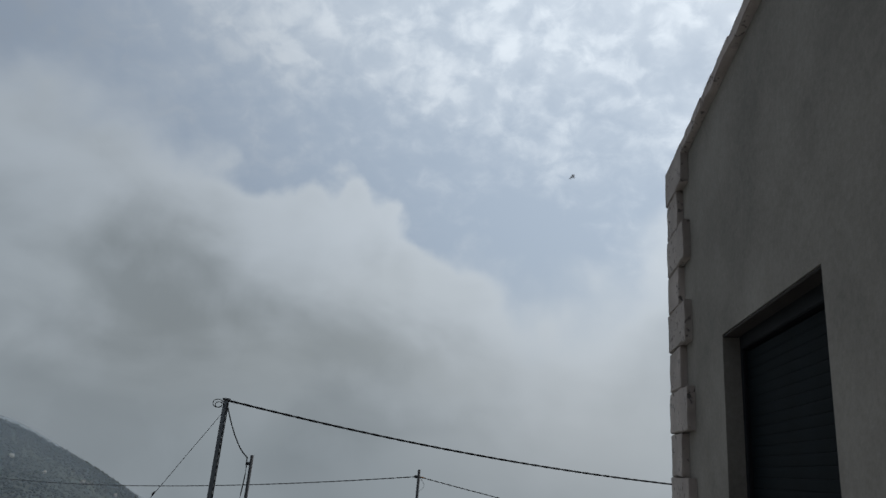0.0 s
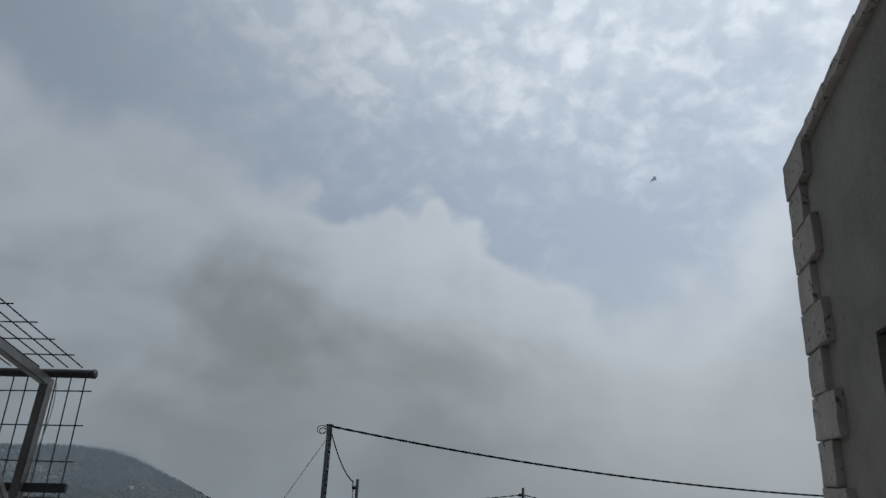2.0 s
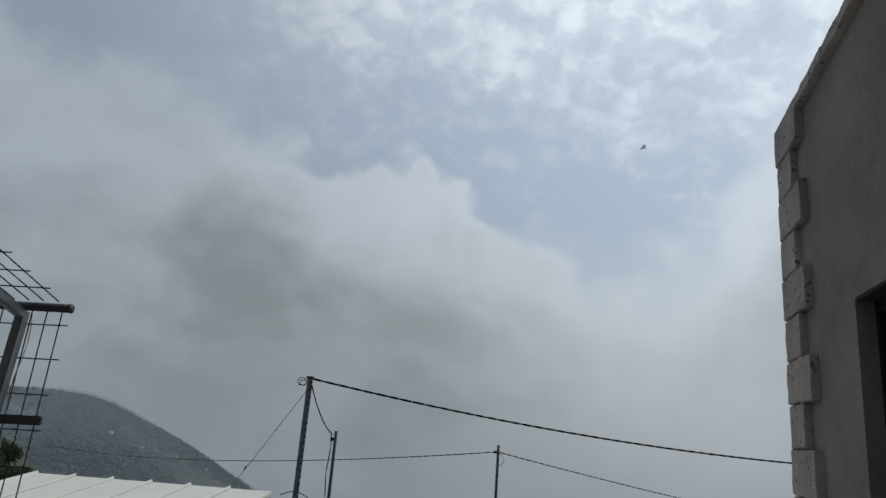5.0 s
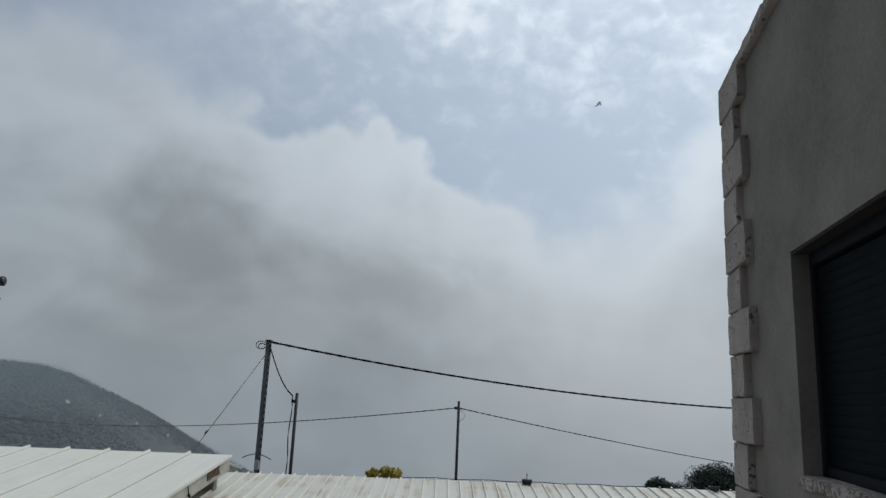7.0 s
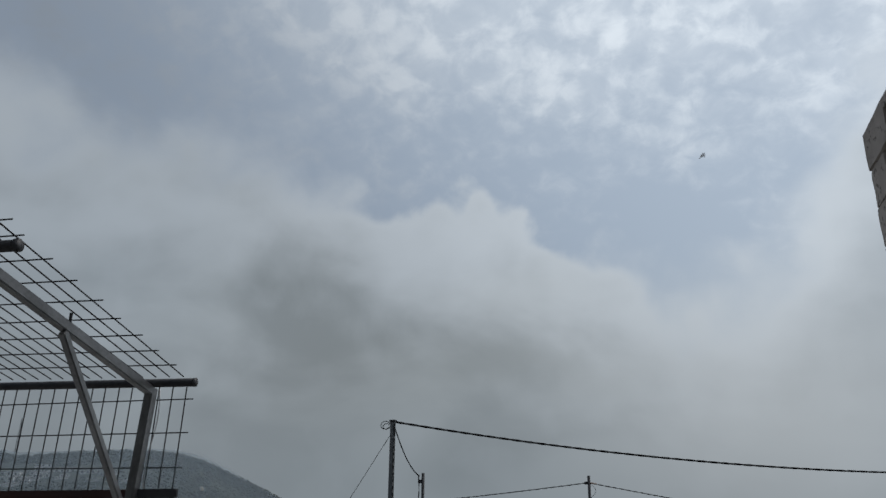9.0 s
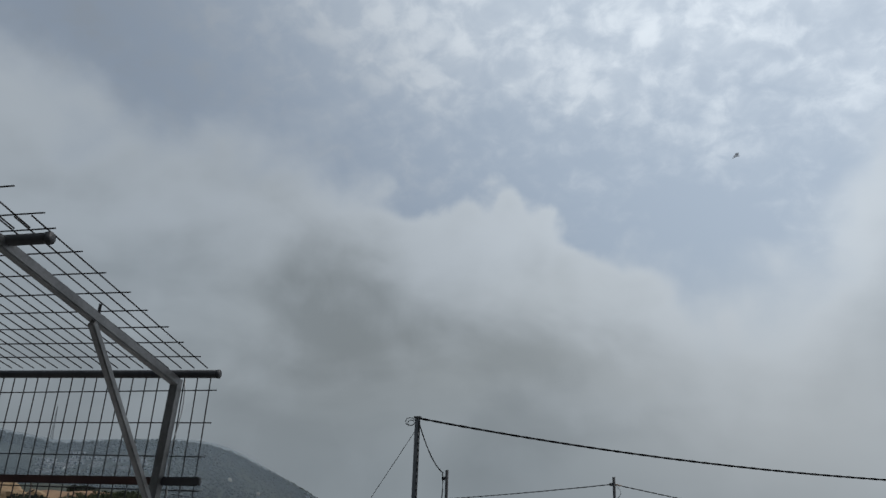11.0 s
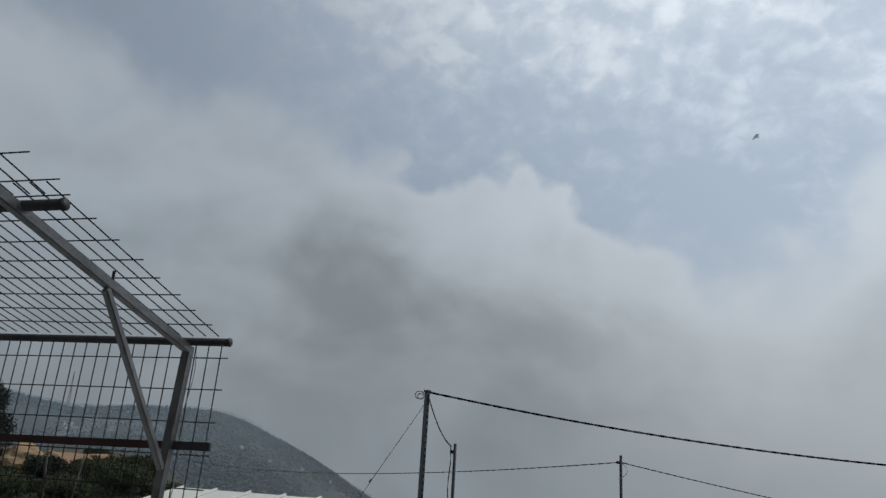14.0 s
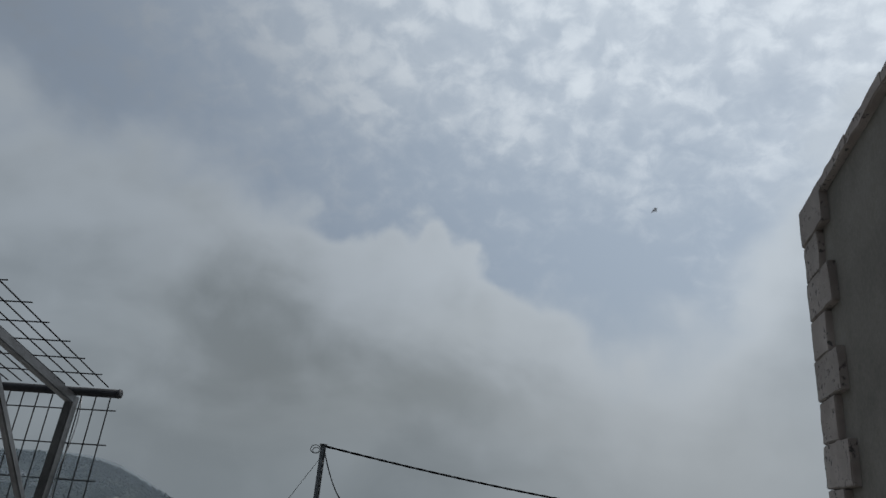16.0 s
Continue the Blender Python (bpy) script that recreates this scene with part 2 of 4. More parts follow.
def stone(name="pitted_limestone", stain=0.0):
    """Pitted pale limestone."""
    m, n, bsdf, at = material(name, 0.93)
    r = n.node("ShaderNodeObjectInfo").outputs["Random"]
    shift = n.node("ShaderNodeVectorMath")
    shift.operation = "ADD"
    n.put(at, shift.inputs[0])
    off = n.node("ShaderNodeCombineXYZ")
    for s in off.inputs:
        n.put(n.math("MULTIPLY", r, 37.0), s)
    n.put(off.outputs[0], shift.inputs[1])
    at = shift.outputs[0]
    big, small = n.noise(at, 4.0, 4.0), n.noise(at, 60.0, 4.0, 0.7)
    col = n.ramp(big, (0.3, (0.36, 0.305, 0.278)), (0.7, (0.56, 0.492, 0.456)))
    pits = n.step(n.noise(at, 34.0, 2.0, 0.55, 0.15), 0.56, 0.64)
    blot = n.step(n.noise(at, 8.0, 3.0), 0.46, 0.56)
    pits = n.math("MULTIPLY", pits, blot)
    col = n.mix(n.math("MULTIPLY", pits, 0.85), col, (0.10, 0.09, 0.085))
    col = n.mix(n.math("MULTIPLY", r, 0.3), col, (0.27, 0.24, 0.222))
    n.put(col, bsdf.inputs["Base Color"])
    if stain:
        moss = n.step(n.noise(at, 38.0, 4.0, 0.7, 0.3), 0.45, 0.58)
        col = n.mix(n.math("MULTIPLY", moss, stain), col, (0.11, 0.085, 0.066))
        n.put(col, bsdf.inputs["Base Color"])
    h = n.math("SUBTRACT", n.math("ADD", n.math("MULTIPLY", big, 0.8), n.math("MULTIPLY", small, 0.3)), pits)
    bump(n, bsdf, h, 0.9, 0.012)
    return m


def roof_sheet_paint(name, stain, streaks):
    """White coated steel with rain streaks and rust-coloured dirt."""
    m, n, bsdf, at = material(name, 0.42)
    sp = n.node("ShaderNodeMapping")
    n.put(at, sp.inputs[0])
    sp.inputs["Scale"].default_value = (5.0, 0.25, 1.0)
    r = n.node("ShaderNodeObjectInfo").outputs["Random"]
    off = n.node("ShaderNodeCombineXYZ")
    n.put(n.math("MULTIPLY", r, 53.0), off.inputs[0])
    n.put(n.math("MULTIPLY", r, 31.0), off.inputs[1])
    n.put(off.outputs[0], sp.inputs["Location"])
    moved = n.node("ShaderNodeVectorMath")
    moved.operation = "ADD"
    n.put(at, moved.inputs[0])
    n.put(off.outputs[0], moved.inputs[1])
    streak = n.noise(sp.outputs[0], 1.5, 4.0, 0.6)
    spot = n.noise(moved.outputs[0], 1.1, 5.0, 0.6)
    fine = n.noise(at, 40.0, 3.0)
    col = n.mix(n.math("MULTIPLY", r, 0.5), (0.765, 0.755, 0.675), (0.71, 0.71, 0.63))
    col = n.mix(n.math("MULTIPLY", n.step(streak, 0.45, 0.75), streaks), col, (0.50, 0.50, 0.47))
    dirt = n.math("MULTIPLY", n.step(n.math("ADD", n.math("MULTIPLY", spot, 0.55), n.math("MULTIPLY", streak, 0.85)), 0.66, 0.92), stain)
    if stain > 0.3:
        low = n.node("ShaderNodeSeparateXYZ")
        n.put(at, low.inputs[0])
        pan = n.step(low.outputs[2], 0.004, 0.03, 1.0, 0.0)
        col = n.mix(n.math("MULTIPLY", pan, 0.55), col, (0.50, 0.475, 0.42))
        dirt = n.math("MULTIPLY", dirt, n.math("ADD", n.math("MULTIPLY", pan, 0.85), 0.15))
    col = n.mix(dirt, col, (0.40, 0.29, 0.18))
    n.put(col, bsdf.inputs["Base Color"])
    bump(n, bsdf, fine, 0.08, 0.003)
    return m


def leaves(name, dark, light, spread=1.3):
    m, n, bsdf, at = material(name, 0.75)
    r = n.node("ShaderNodeNewGeometry").outputs["Random Per Island"]
    col = n.mix(r, dark, light)
    col = n.mix(n.step(n.noise(at, spread, 3.0), 0.35, 0.65), col, tuple(0.7 * c for c in dark))
    n.put(col, bsdf.inputs["Base Color"])
    return m


def ground_paint():
    m, n, bsdf, at = material("scrub_and_earth", 0.95)
    a, b, c = n.noise(at, 0.012, 5.0, 0.6), n.noise(at, 0.12, 5.0, 0.6), n.noise(at, 1.5, 4.0, 0.6)
    green = n.mix(n.step(n.noise(at, 0.02, 4.0), 0.42, 0.60), n.mix(b, (0.021, 0.029, 0.023), (0.034, 0.042, 0.032)), n.mix(b, (0.042, 0.050, 0.036), (0.070, 0.077, 0.054)))
    earth = n.mix(c, (0.20, 0.12, 0.07), (0.30, 0.20, 0.125))
    col = n.mix(n.step(n.math("ADD", a, n.math("MULTIPLY", b, 0.35)), 0.80, 0.95), green, earth)
    n.put(n.mix(n.math("MULTIPLY", c, 0.15), col, (0.08, 0.08, 0.066)), bsdf.inputs["Base Color"])
    bump(n, bsdf, c, 0.6, 0.2)
    return m


STONE = stone()
MOTTLED = stone("mottled_limestone", 0.85)
ROOF_CLEAN = roof_sheet_paint("white_roof_sheet", 0.10, 0.08)
ROOF_STAINED = roof_sheet_paint("stained_roof_sheet", 1.0, 0.22)
ROOF_SOILED = roof_sheet_paint("soiled_roof_sheet", 0.55, 0.3)
LEAF_DARK = leaves("dark_leaves", (0.022, 0.032, 0.022), (0.05, 0.066, 0.044))
LEAF_VALLEY = leaves("valley_leaves", (0.042, 0.06, 0.048), (0.068, 0.09, 0.07))
LEAF_YELLOW = leaves("yellow_leaves", (0.50, 0.40, 0.07), (0.80, 0.64, 0.14))
LEAF_OLIVE = leaves("olive_leaves", (0.04, 0.055, 0.02), (0.11, 0.125, 0.05))
LEAF_FAR = leaves("far_leaves", (0.015, 0.024, 0.016), (0.021, 0.031, 0.021), 0.015)
GROUND = ground_paint()
EARTH = grainy("red_earth", (0.25, 0.14, 0.075), (0.40, 0.25, 0.14), 0.5, 4, 0.95, relief=0.8, dist=0.05)


# ---- building blocks ----
def link(name, bm, mat, parent=None, label="", smooth=False):
    me = bpy.data.meshes.new(name)
    bm.to_mesh(me)
    bm.free()
    me.materials.append(mat)
    if smooth:
        for p in me.polygons:
            p.use_smooth = True
    ob = new(name, me)
    ob.parent = parent
    return tagged(ob, label)


def part(name, bm, mat, parent, label="", smooth=False):
    return link(name, bm, mat, parent, label, smooth)


def thing(name, label, category, group="", kind="", at=None):
    e = new(name)
    if at is not None:
        e.matrix_world = at
    return tagged(e, label, category, group, kind)


def box_into(bm, lo, hi, m=None, bevel=0.0):
    c = [(a + b) / 2 for a, b in zip(lo, hi)]
    s = [b - a for a, b in zip(lo, hi)]
    r = bmesh.ops.create_cube(bm, size=1.0)
    bmesh.ops.scale(bm, vec=s, verts=r["verts"])
    bmesh.ops.translate(bm, vec=c, verts=r["verts"])
    if bevel:
        edges = list({e for v in r["verts"] for e in v.link_edges})
        new_geo = bmesh.ops.bevel(bm, geom=edges, offset=bevel, segments=2, affect="EDGES")
        vs = {v for f in new_geo["faces"] for v in f.verts} | {v for v in r["verts"] if v.is_valid}
    else:
        vs = set(r["verts"])
    if m is not None:
        bmesh.ops.transform(bm, matrix=m, verts=list(vs))
    return bm


def box(lo, hi, bevel=0.0):
    return box_into(bmesh.new(), lo, hi, None, bevel)


def rod_into(bm, a, b, r0, r1=None, sides=8):
    """A round bar from a to b."""
    a, b = Vector(a), Vector(b)
    r1 = r0 if r1 is None else r1
    q = (b - a).to_track_quat("Z", "Y").to_matrix()
    rings = []
    for p, r in ((a, r0), (b, r1)):
        rings.append([bm.verts.new(p + q @ Vector((r * math.cos(6.28319 * k / sides), r * math.sin(6.28319 * k / sides), 0))) for k in range(sides)])
    for k in range(sides):
        bm.faces.new((rings[0][k], rings[0][(k + 1) % sides], rings[1][(k + 1) % sides], rings[1][k]))
    bm.faces.new(rings[0][::-1])
    bm.faces.new(rings[1])
    return bm


def rod(a, b, r0, r1=None, sides=12):
    return rod_into(bmesh.new(), a, b, r0, r1, sides)


def tube(a, b, wide, high, bevel=0.004):
    """A square tube from a to b with rounded edges; wide runs across, high upwards."""
    a, b = Vector(a), Vector(b)
    y = (b - a).normalized()
    x = y.cross(Vector((0, 0, 1)))
    x = Vector((1, 0, 0)) if x.length < 0.05 else x.normalized()
    z = x.cross(y)
    m = Matrix((x, y, z)).transposed().to_4x4()
    m.translation = a
    return box_into(bmesh.new(), (-wide / 2, 0, -high / 2), (wide / 2, (b - a).length, high / 2), m, bevel)


def hanging(a, b, sag, n=28):
    a, b = Vector(a), Vector(b)
    return [a.lerp(b, k / n) - Vector((0, 0, 4 * sag * (k / n) * (1 - k / n))) for k in range(n + 1)]


def line(name, points, radius, mat, parent=None, label="", category="", group=""):
    """A cable along points, as a curve turned into a mesh tube."""
    bm = bmesh.new()
    rings = []
    sides = 6
    for i, p in enumerate(points):
        d = (points[min(i + 1, len(points) - 1)] - points[max(i - 1, 0)]).to_track_quat("Z", "Y").to_matrix()
        rings.append([bm.verts.new(p + d @ Vector((radius * math.cos(6.28319 * k / sides), radius * math.sin(6.28319 * k / sides), 0))) for k in range(sides)])
    for r, s in zip(rings, rings[1:]):
        for k in range(sides):
            bm.faces.new((r[k], r[(k + 1) % sides], s[(k + 1) % sides], s[k]))
    bm.faces.new(rings[0][::-1])
    bm.faces.new(rings[-1])
    bmesh.ops.recalc_face_normals(bm, faces=bm.faces)
    ob = link(name, bm, mat, parent, label, True)
    return tagged(ob, category=category, group=group)


def twisted(name, points, strand, pitch, mat, label, category, group, apart=0.95):
    """A cable of two strands wound round each other."""
    top = thing(name, label, category, group)
    for turn in (0.0, math.pi):
        wound, run = [], 0.0
        for p, q in zip(points, points[1:]):
            span = (q - p).length
            n = max(2, int(8 * span / pitch))
            x = (q - p).cross(Vector((0, 0, 1))).normalized()
            z = x.cross(q - p).normalized()
            for k in range(n):
                a = 6.28319 * (run + span * k / n) / pitch + turn
                wound.append(p.lerp(q, k / n) + (x * math.cos(a) + z * math.sin(a)) * strand * apart)
            run += span
        line("strand", wound + [points[-1]], strand, mat, top)
    return top


def smooth01(v, lo, hi):
    t = min(1, max(0, (v - lo) / (hi - lo)))
    return t * t * (3 - 2 * t)


# ---- the land: one sheet, a hillside falling into a misty valley, a wooded hill on the far side ----
def ridge(a):
    """Slope from the eye to the hill's crest, by azimuth in degrees."""
    d = 39 - a
    return 0.0105 + 0.00042 * max(0.0, min(a - 35.0, 6.0)) - 0.0009 * max(0.0, min(a - 42.5, 8.0)) + 0.0030 * max(0.0, min(a - 50.5, 9.0)) - 0.0090 * (math.log1p(math.exp(d * 1.1)) / 1.1 if d < 30 else d)


def land(x, y):
    r, a = math.hypot(x, y), math.degrees(math.atan2(-x, y))
    left = smooth01(a, 36, 46) * (1 - smooth01(a, 110, 140))
    back = smooth01(abs(a), 80, 130)
    mid = -3.3 - 0.19 * max(0, r - 20)
    bank = -3.3 + 1.9 * smooth01(r, 25, 52) - 0.30 * max(0, r - 75)
    z = mid * (1 - left) + bank * left
    z = max(z, -520)
    if 10 < a < 120:
        crest = 1.7 + 700 * ridge(a) - 60 * smooth01(a, 75, 120) - 200 * (1 - smooth01(a, 10, 20))
        hill = crest - (150 * ((700 - r) / 400) ** 1.4 if r < 700 else 0.25 * (r - 700))
        hill += 5 * noise.noise(Vector((x * 0.012, y * 0.012, 3))) if r > 250 else 0
        z = max(z, hill)
    z = z * (1 - back) + (-3.3 + 0.02 * r) * back
    return z + min(1, r / 60) * 0.4 * noise.noise(Vector((x * 0.15, y * 0.15, 0)))


def build_land():
    bm = bmesh.new()
    radii = [0.0] + [3.0 * 1.085 ** k for k in range(84)]
    angs = [-180 + 6 * k for k in range(32)] + [12 + 0.75 * k for k in range(75)] + [70 + 5.5 * k for k in range(20)]
    centre = bm.verts.new((0, 0, land(0, 0.01)))
    rows = []
    for r in radii[1:]:
        row = []
        for a in angs:
            x, y = -r * math.sin(radians(a)), r * math.cos(radians(a))
            row.append(bm.verts.new((x, y, land(x, y))))
        rows.append(row)
    n = len(angs)
    for k in range(n):
        bm.faces.new((centre, rows[0][(k + 1) % n], rows[0][k]))
    for p, q in zip(rows, rows[1:]):
        for k in range(n):
            bm.faces.new((p[k], p[(k + 1) % n], q[(k + 1) % n], q[k]))
    bmesh.ops.recalc_face_normals(bm, faces=bm.faces)
    ob = link("ground", bm, GROUND, smooth=True)
    tagged(ob, "scrubby hillside ground falling away into a misty valley", "ground", kind="structure")


build_land()


# ---- terrace and house ----
WALL_X = 0.79                # plaster face towards the terrace
CORNER_Y = 3.95
terrace = link("floor", box((-5.6, -5.0, -0.2), (WALL_X, 3.9, 0.0)), CONCRETE)
tagged(terrace, "plain concrete terrace slab beside the house", "floor", kind="structure")
base = link("wall_terrace", box((-5.6, -5.0, -3.6), (WALL_X, 3.9, -0.2)), CONCRETE)
tagged(base, "concrete retaining wall under the terrace", "wall", kind="structure")

WIN = (1.61, 2.82, 1.418, 2.42)     # y0, y1, z0, z1
y0, y1, z0, z1 = WIN
bm = bmesh.new()
for lo, hi in (((WALL_X, -5.0, -3.6), (1.09, y0, 3.699)), ((WALL_X, y1, -3.6), (1.09, 3.93, 3.699)),
               ((WALL_X, y0, -3.6), (1.09, y1, z0)), ((WALL_X, y0, z1), (1.09, y1, 3.699))):
    box_into(bm, lo, hi)
bmesh.ops.remove_doubles(bm, verts=bm.verts, dist=0.0005)
wall = link("wall_west", bm, PLASTER)
tagged(wall, "grey rough-plastered house wall with limestone corner blocks", "wall", kind="structure")
north = link("wall_north", box((1.09, 3.63, -3.6), (7.0, 3.93, 3.72)), PLASTER)
tagged(north, "grey rough-plastered end wall of the house", "wall", kind="structure")
back_walls = bmesh.new()
box_into(back_walls, (6.7, -5.0, -3.6), (7.0, 3.63, 3.72))
box_into(back_walls, (1.09, -5.0, -3.6), (6.7, -4.7, 3.72))
tagged(link("wall_east", back_walls, PLASTER), "grey plastered house wall", "wall", kind="structure")
tagged(link("roof_slab", box((1.09, -4.7, 3.35), (6.7, 3.63, 3.5)), CONCRETE), "flat concrete house roof slab", "roof", kind="structure")


def rough_block(lo, hi, seed, cuts=3, amount=0.006):
    """A stone block with worn edges and an uneven face."""
    bm = box(lo, hi, 0.006)
    bmesh.ops.subdivide_edges(bm, edges=[e for e in bm.edges if e.calc_length() > 0.06], cuts=cuts, use_grid_fill=True)
    for v in bm.verts:
        p = v.co * 9 + Vector((seed * 7.3, seed * 3.1, seed))
        v.co += Vector((noise.noise(p), noise.noise(p + Vector((9, 0, 0))), noise.noise(p + Vector((0, 9, 0))))) * amount
    return bm


# corner blocks: long and short ones in turn, wrapped round the corner
zb = 3.772
for k in range(26):
    long_one = k % 2 == 0
    top = zb - 0.003
    zb -= 0.2515 if k else 0.262
    random.seed(40 + k)
    jig = random.uniform(-0.018, 0.018)
    length = (0.492 if long_one else 0.332) + jig
    side = 0.32 if long_one else 0.48
    out = 0.746 if long_one else 0.751
    part("corner_block", rough_block((out, CORNER_Y - length, zb + 0.003), (out + side, CORNER_Y + random.uniform(0.0, 0.014), top), k, 4, 0.0065), STONE, wall,
         "pitted pale limestone corner block")
# coping stones along the top of the wall
yy = CORNER_Y - 0.46
k = 0
while yy > -4.9:
    random.seed(90 + k)
    step_y = random.uniform(0.55, 0.75)
    part("coping_stone", rough_block((0.746 + random.uniform(0, 0.006), yy - step_y + 0.004, 3.700), (1.12, yy, 3.772 + random.uniform(-0.006, 0.006)), 60 + k, 5, 0.012), STONE, wall,
         "weathered limestone coping stone")
    yy -= step_y
    k += 1

# window with a closed roller shutter
window = thing("window_1", "window with a closed dark roller shutter and stone sill", "window", kind="structure")
part("window_sill", rough_block((0.772, y0 - 0.06, z0 - 0.052), (0.97, y1 + 0.02, z0), 77, 9, 0.014), MOTTLED, window, "chipped limestone sill")
for name, lo, hi in (("shutter_guide", (0.868, y1 - 0.05, z0), (0.93, y1 - 0.002, z1 - 0.002)), ("shutter_guide", (0.868, y0 + 0.002, z0), (0.93, y0 + 0.05, z1 - 0.002)),
                     ("shutter_lintel", (0.862, y0 + 0.05, z1 - 0.075), (0.94, y1 - 0.05, z1 - 0.002)), ("bottom_bar", (0.872, y0 + 0.05, z0 + 0.002), (0.915, y1 - 0.05, z0 + 0.045))):
    part(name, box(lo, hi, 0.004), FRAME, window)
# thin strip added so that the lintel's underside comes out dark
part("lintel_board", box((WALL_X + 0.004, y0 + 0.002, z1 - 0.014), (0.861, y1 - 0.002, z1 - 0.002), 0.002), LINTEL, window, "dark brown strip added to darken the underside of the lintel")
slat = bmesh.new()
prof = [(0.8875, 0.0), (0.886, 0.004), (0.885, 0.016), (0.885, 0.030), (0.886, 0.039), (0.8875, 0.0425), (0.915, 0.0425), (0.915, 0.0)]
ends = [[slat.verts.new((px, yv, pz)) for px, pz in prof] for yv in (y0 + 0.045, y1 - 0.045)]
for i in range(len(prof)):
    j = (i + 1) % len(prof)
    slat.faces.new((ends[0][i], ends[0][j], ends[1][j], ends[1][i]))
slat.faces.new(ends[0])
slat.faces.new(ends[1][::-1])
bmesh.ops.recalc_face_normals(slat, faces=slat.faces)
first = part("slat", slat, SHUTTER, window)
first.location = (0, 0, z0 + 0.046)
for k in range(1, 20):
    s = new("slat", first.data)
    s.parent = window
    s.location = (0, 0, z0 + 0.046 + 0.0435 * k)
tagged(link("window_backing", box((0.95, y0, z0), (0.99, y1, z1)), FRAME, window), "dark window behind the shutter")


# ---- wire mesh shelter on the terrace ----
def shelter_z(y):
    """Height of the mesh roof; y counts from the front rail, negative under the roof."""
    return 2.068 - y * 0.319


def build_shelter():
    # origin on the floor under the right end of the front rail; the roof climbs along local -y
    top = thing("mesh_shelter", "steel tube shelter covered with dark welded wire mesh", "shelter", at=pose(-2.445, 1.755, 0, 0, 0, 7.0))
    xl, yb = -2.62, -3.0
    part("front_rail", rod((0.016, 0, 2.052), (xl, 0, 2.043), 0.018, sides=14), DARK_METAL, top, "dark round front rail", True)
    part("end_cap", rod((0.020, 0, 2.052), (0.012, 0, 2.052), 0.0195, sides=14), DARK_METAL, top, "", True)
    part("lower_rail", tube((-0.215, 0.01, 1.598), (xl, 0.01, 1.537), 0.02, 0.034), RUST, top, "red-brown painted lower rail")
    part("rail_stub", tube((-0.012, 0.01, 1.604), (-0.215, 0.01, 1.598), 0.022, 0.036), DARK_METAL, top, "black end of the lower rail")
    for y in (-0.995, -1.95, -2.9):
        part("purlin", rod((-0.016, y, shelter_z(y) - 0.03), (xl, y, shelter_z(y) - 0.03), 0.019, sides=14), DARK_METAL, top, "dark round purlin", True)
        part("purlin_cap", rod((-0.010, y, shelter_z(y) - 0.03), (-0.020, y, shelter_z(y) - 0.03), 0.022, sides=14), DARK_METAL, top, "", True)
    for x in (-0.186, -2.3):
        part("rafter", tube((x, -0.01, 2.016), (x, yb, 2.016 - yb * 0.324), 0.036, 0.038), TUBE, top, "grey square tube rafter")
        part("post", tube((x - 0.125, 0.0, 0.0), (x, -0.005, 2.03), 0.040, 0.040), TUBE, top, "grey square tube post")
        part("brace", tube((x + 0.012, -0.575, 2.17), (x - 0.03, -0.022, 1.50), 0.028, 0.028), TUBE, top, "grey diagonal brace")
        part("rear_post", tube((x, yb, 0.0), (x, yb, 2.0 - yb * 0.324), 0.040, 0.040), TUBE, top)
        part("bolt", rod((x + 0.012, -0.55, 2.205), (x + 0.012, -0.55, 2.245), 0.006, sides=6), DARK_METAL, top)
    # mesh panels, welded from crossing wires
    random.seed(5)
    wire = 0.0028
    bm = bmesh.new()
    for k in range(39):
        x = -0.034 - 0.0668 * k + random.uniform(-0.002, 0.002)
        rod_into(bm, (x, 0.022, 2.05), (x - 0.052, 0.022, 0.06), wire, sides=5)
    for k in range(14):
        z = 1.983 - 0.1392 * k
        rod_into(bm, ((z - 1.98) * 0.045, 0.027, z + random.uniform(-0.002, 0.002)), (xl, 0.027, z - 0.046), wire, sides=5)
    part("front_mesh", bm, WIRE, top, "dark welded wire mesh panel")
    bm = bmesh.new()
    for k in range(39):
        x = -0.034 - 0.0668 * k + random.uniform(-0.002, 0.002)
        rod_into(bm, (x, -0.012, shelter_z(-0.012) + 0.004), (x, -1.06, shelter_z(-1.06) + 0.004), wire, sides=5)
    for k in range(8):
        y = -0.124 - 0.1245 * k
        rod_into(bm, (random.uniform(-0.006, 0.012), y, shelter_z(y) + 0.002), (xl, y + random.uniform(-0.006, 0.006), shelter_z(y) + 0.002), wire, sides=5)
    part("roof_mesh", bm, WIRE, top, "dark welded wire mesh roof panel")
    # a second panel overlaps the first one higher up, a little askew
    bm = bmesh.new()
    for k in range(38):
        x = -0.105 - 0.0666 * k + random.uniform(-0.002, 0.002)
        rod_into(bm, (x, -0.99, shelter_z(-0.99) + 0.014), (x + 0.015, -2.95, shelter_z(-2.95) + 0.014), wire, sides=5)
    for k in range(15):
        y = -1.063 - 0.1245 * k
        rod_into(bm, (random.uniform(-0.008, 0.012), y + 0.01, shelter_z(y) + 0.012), (xl, y - 0.01, shelter_z(y) + 0.012), wire, sides=5)
    part("roof_mesh", bm, WIRE, top, "dark welded wire mesh roof panel")
    pts = [Vector((-0.17 + 0.012 * math.sin(k * 0.7), 0.03 - 0.002 * k, 2.03 - 0.05 * k)) for k in range(16)]
    line("cord", pts, 0.0022, GALV, top, "thin pale cord hanging beside the post")


build_shelter()


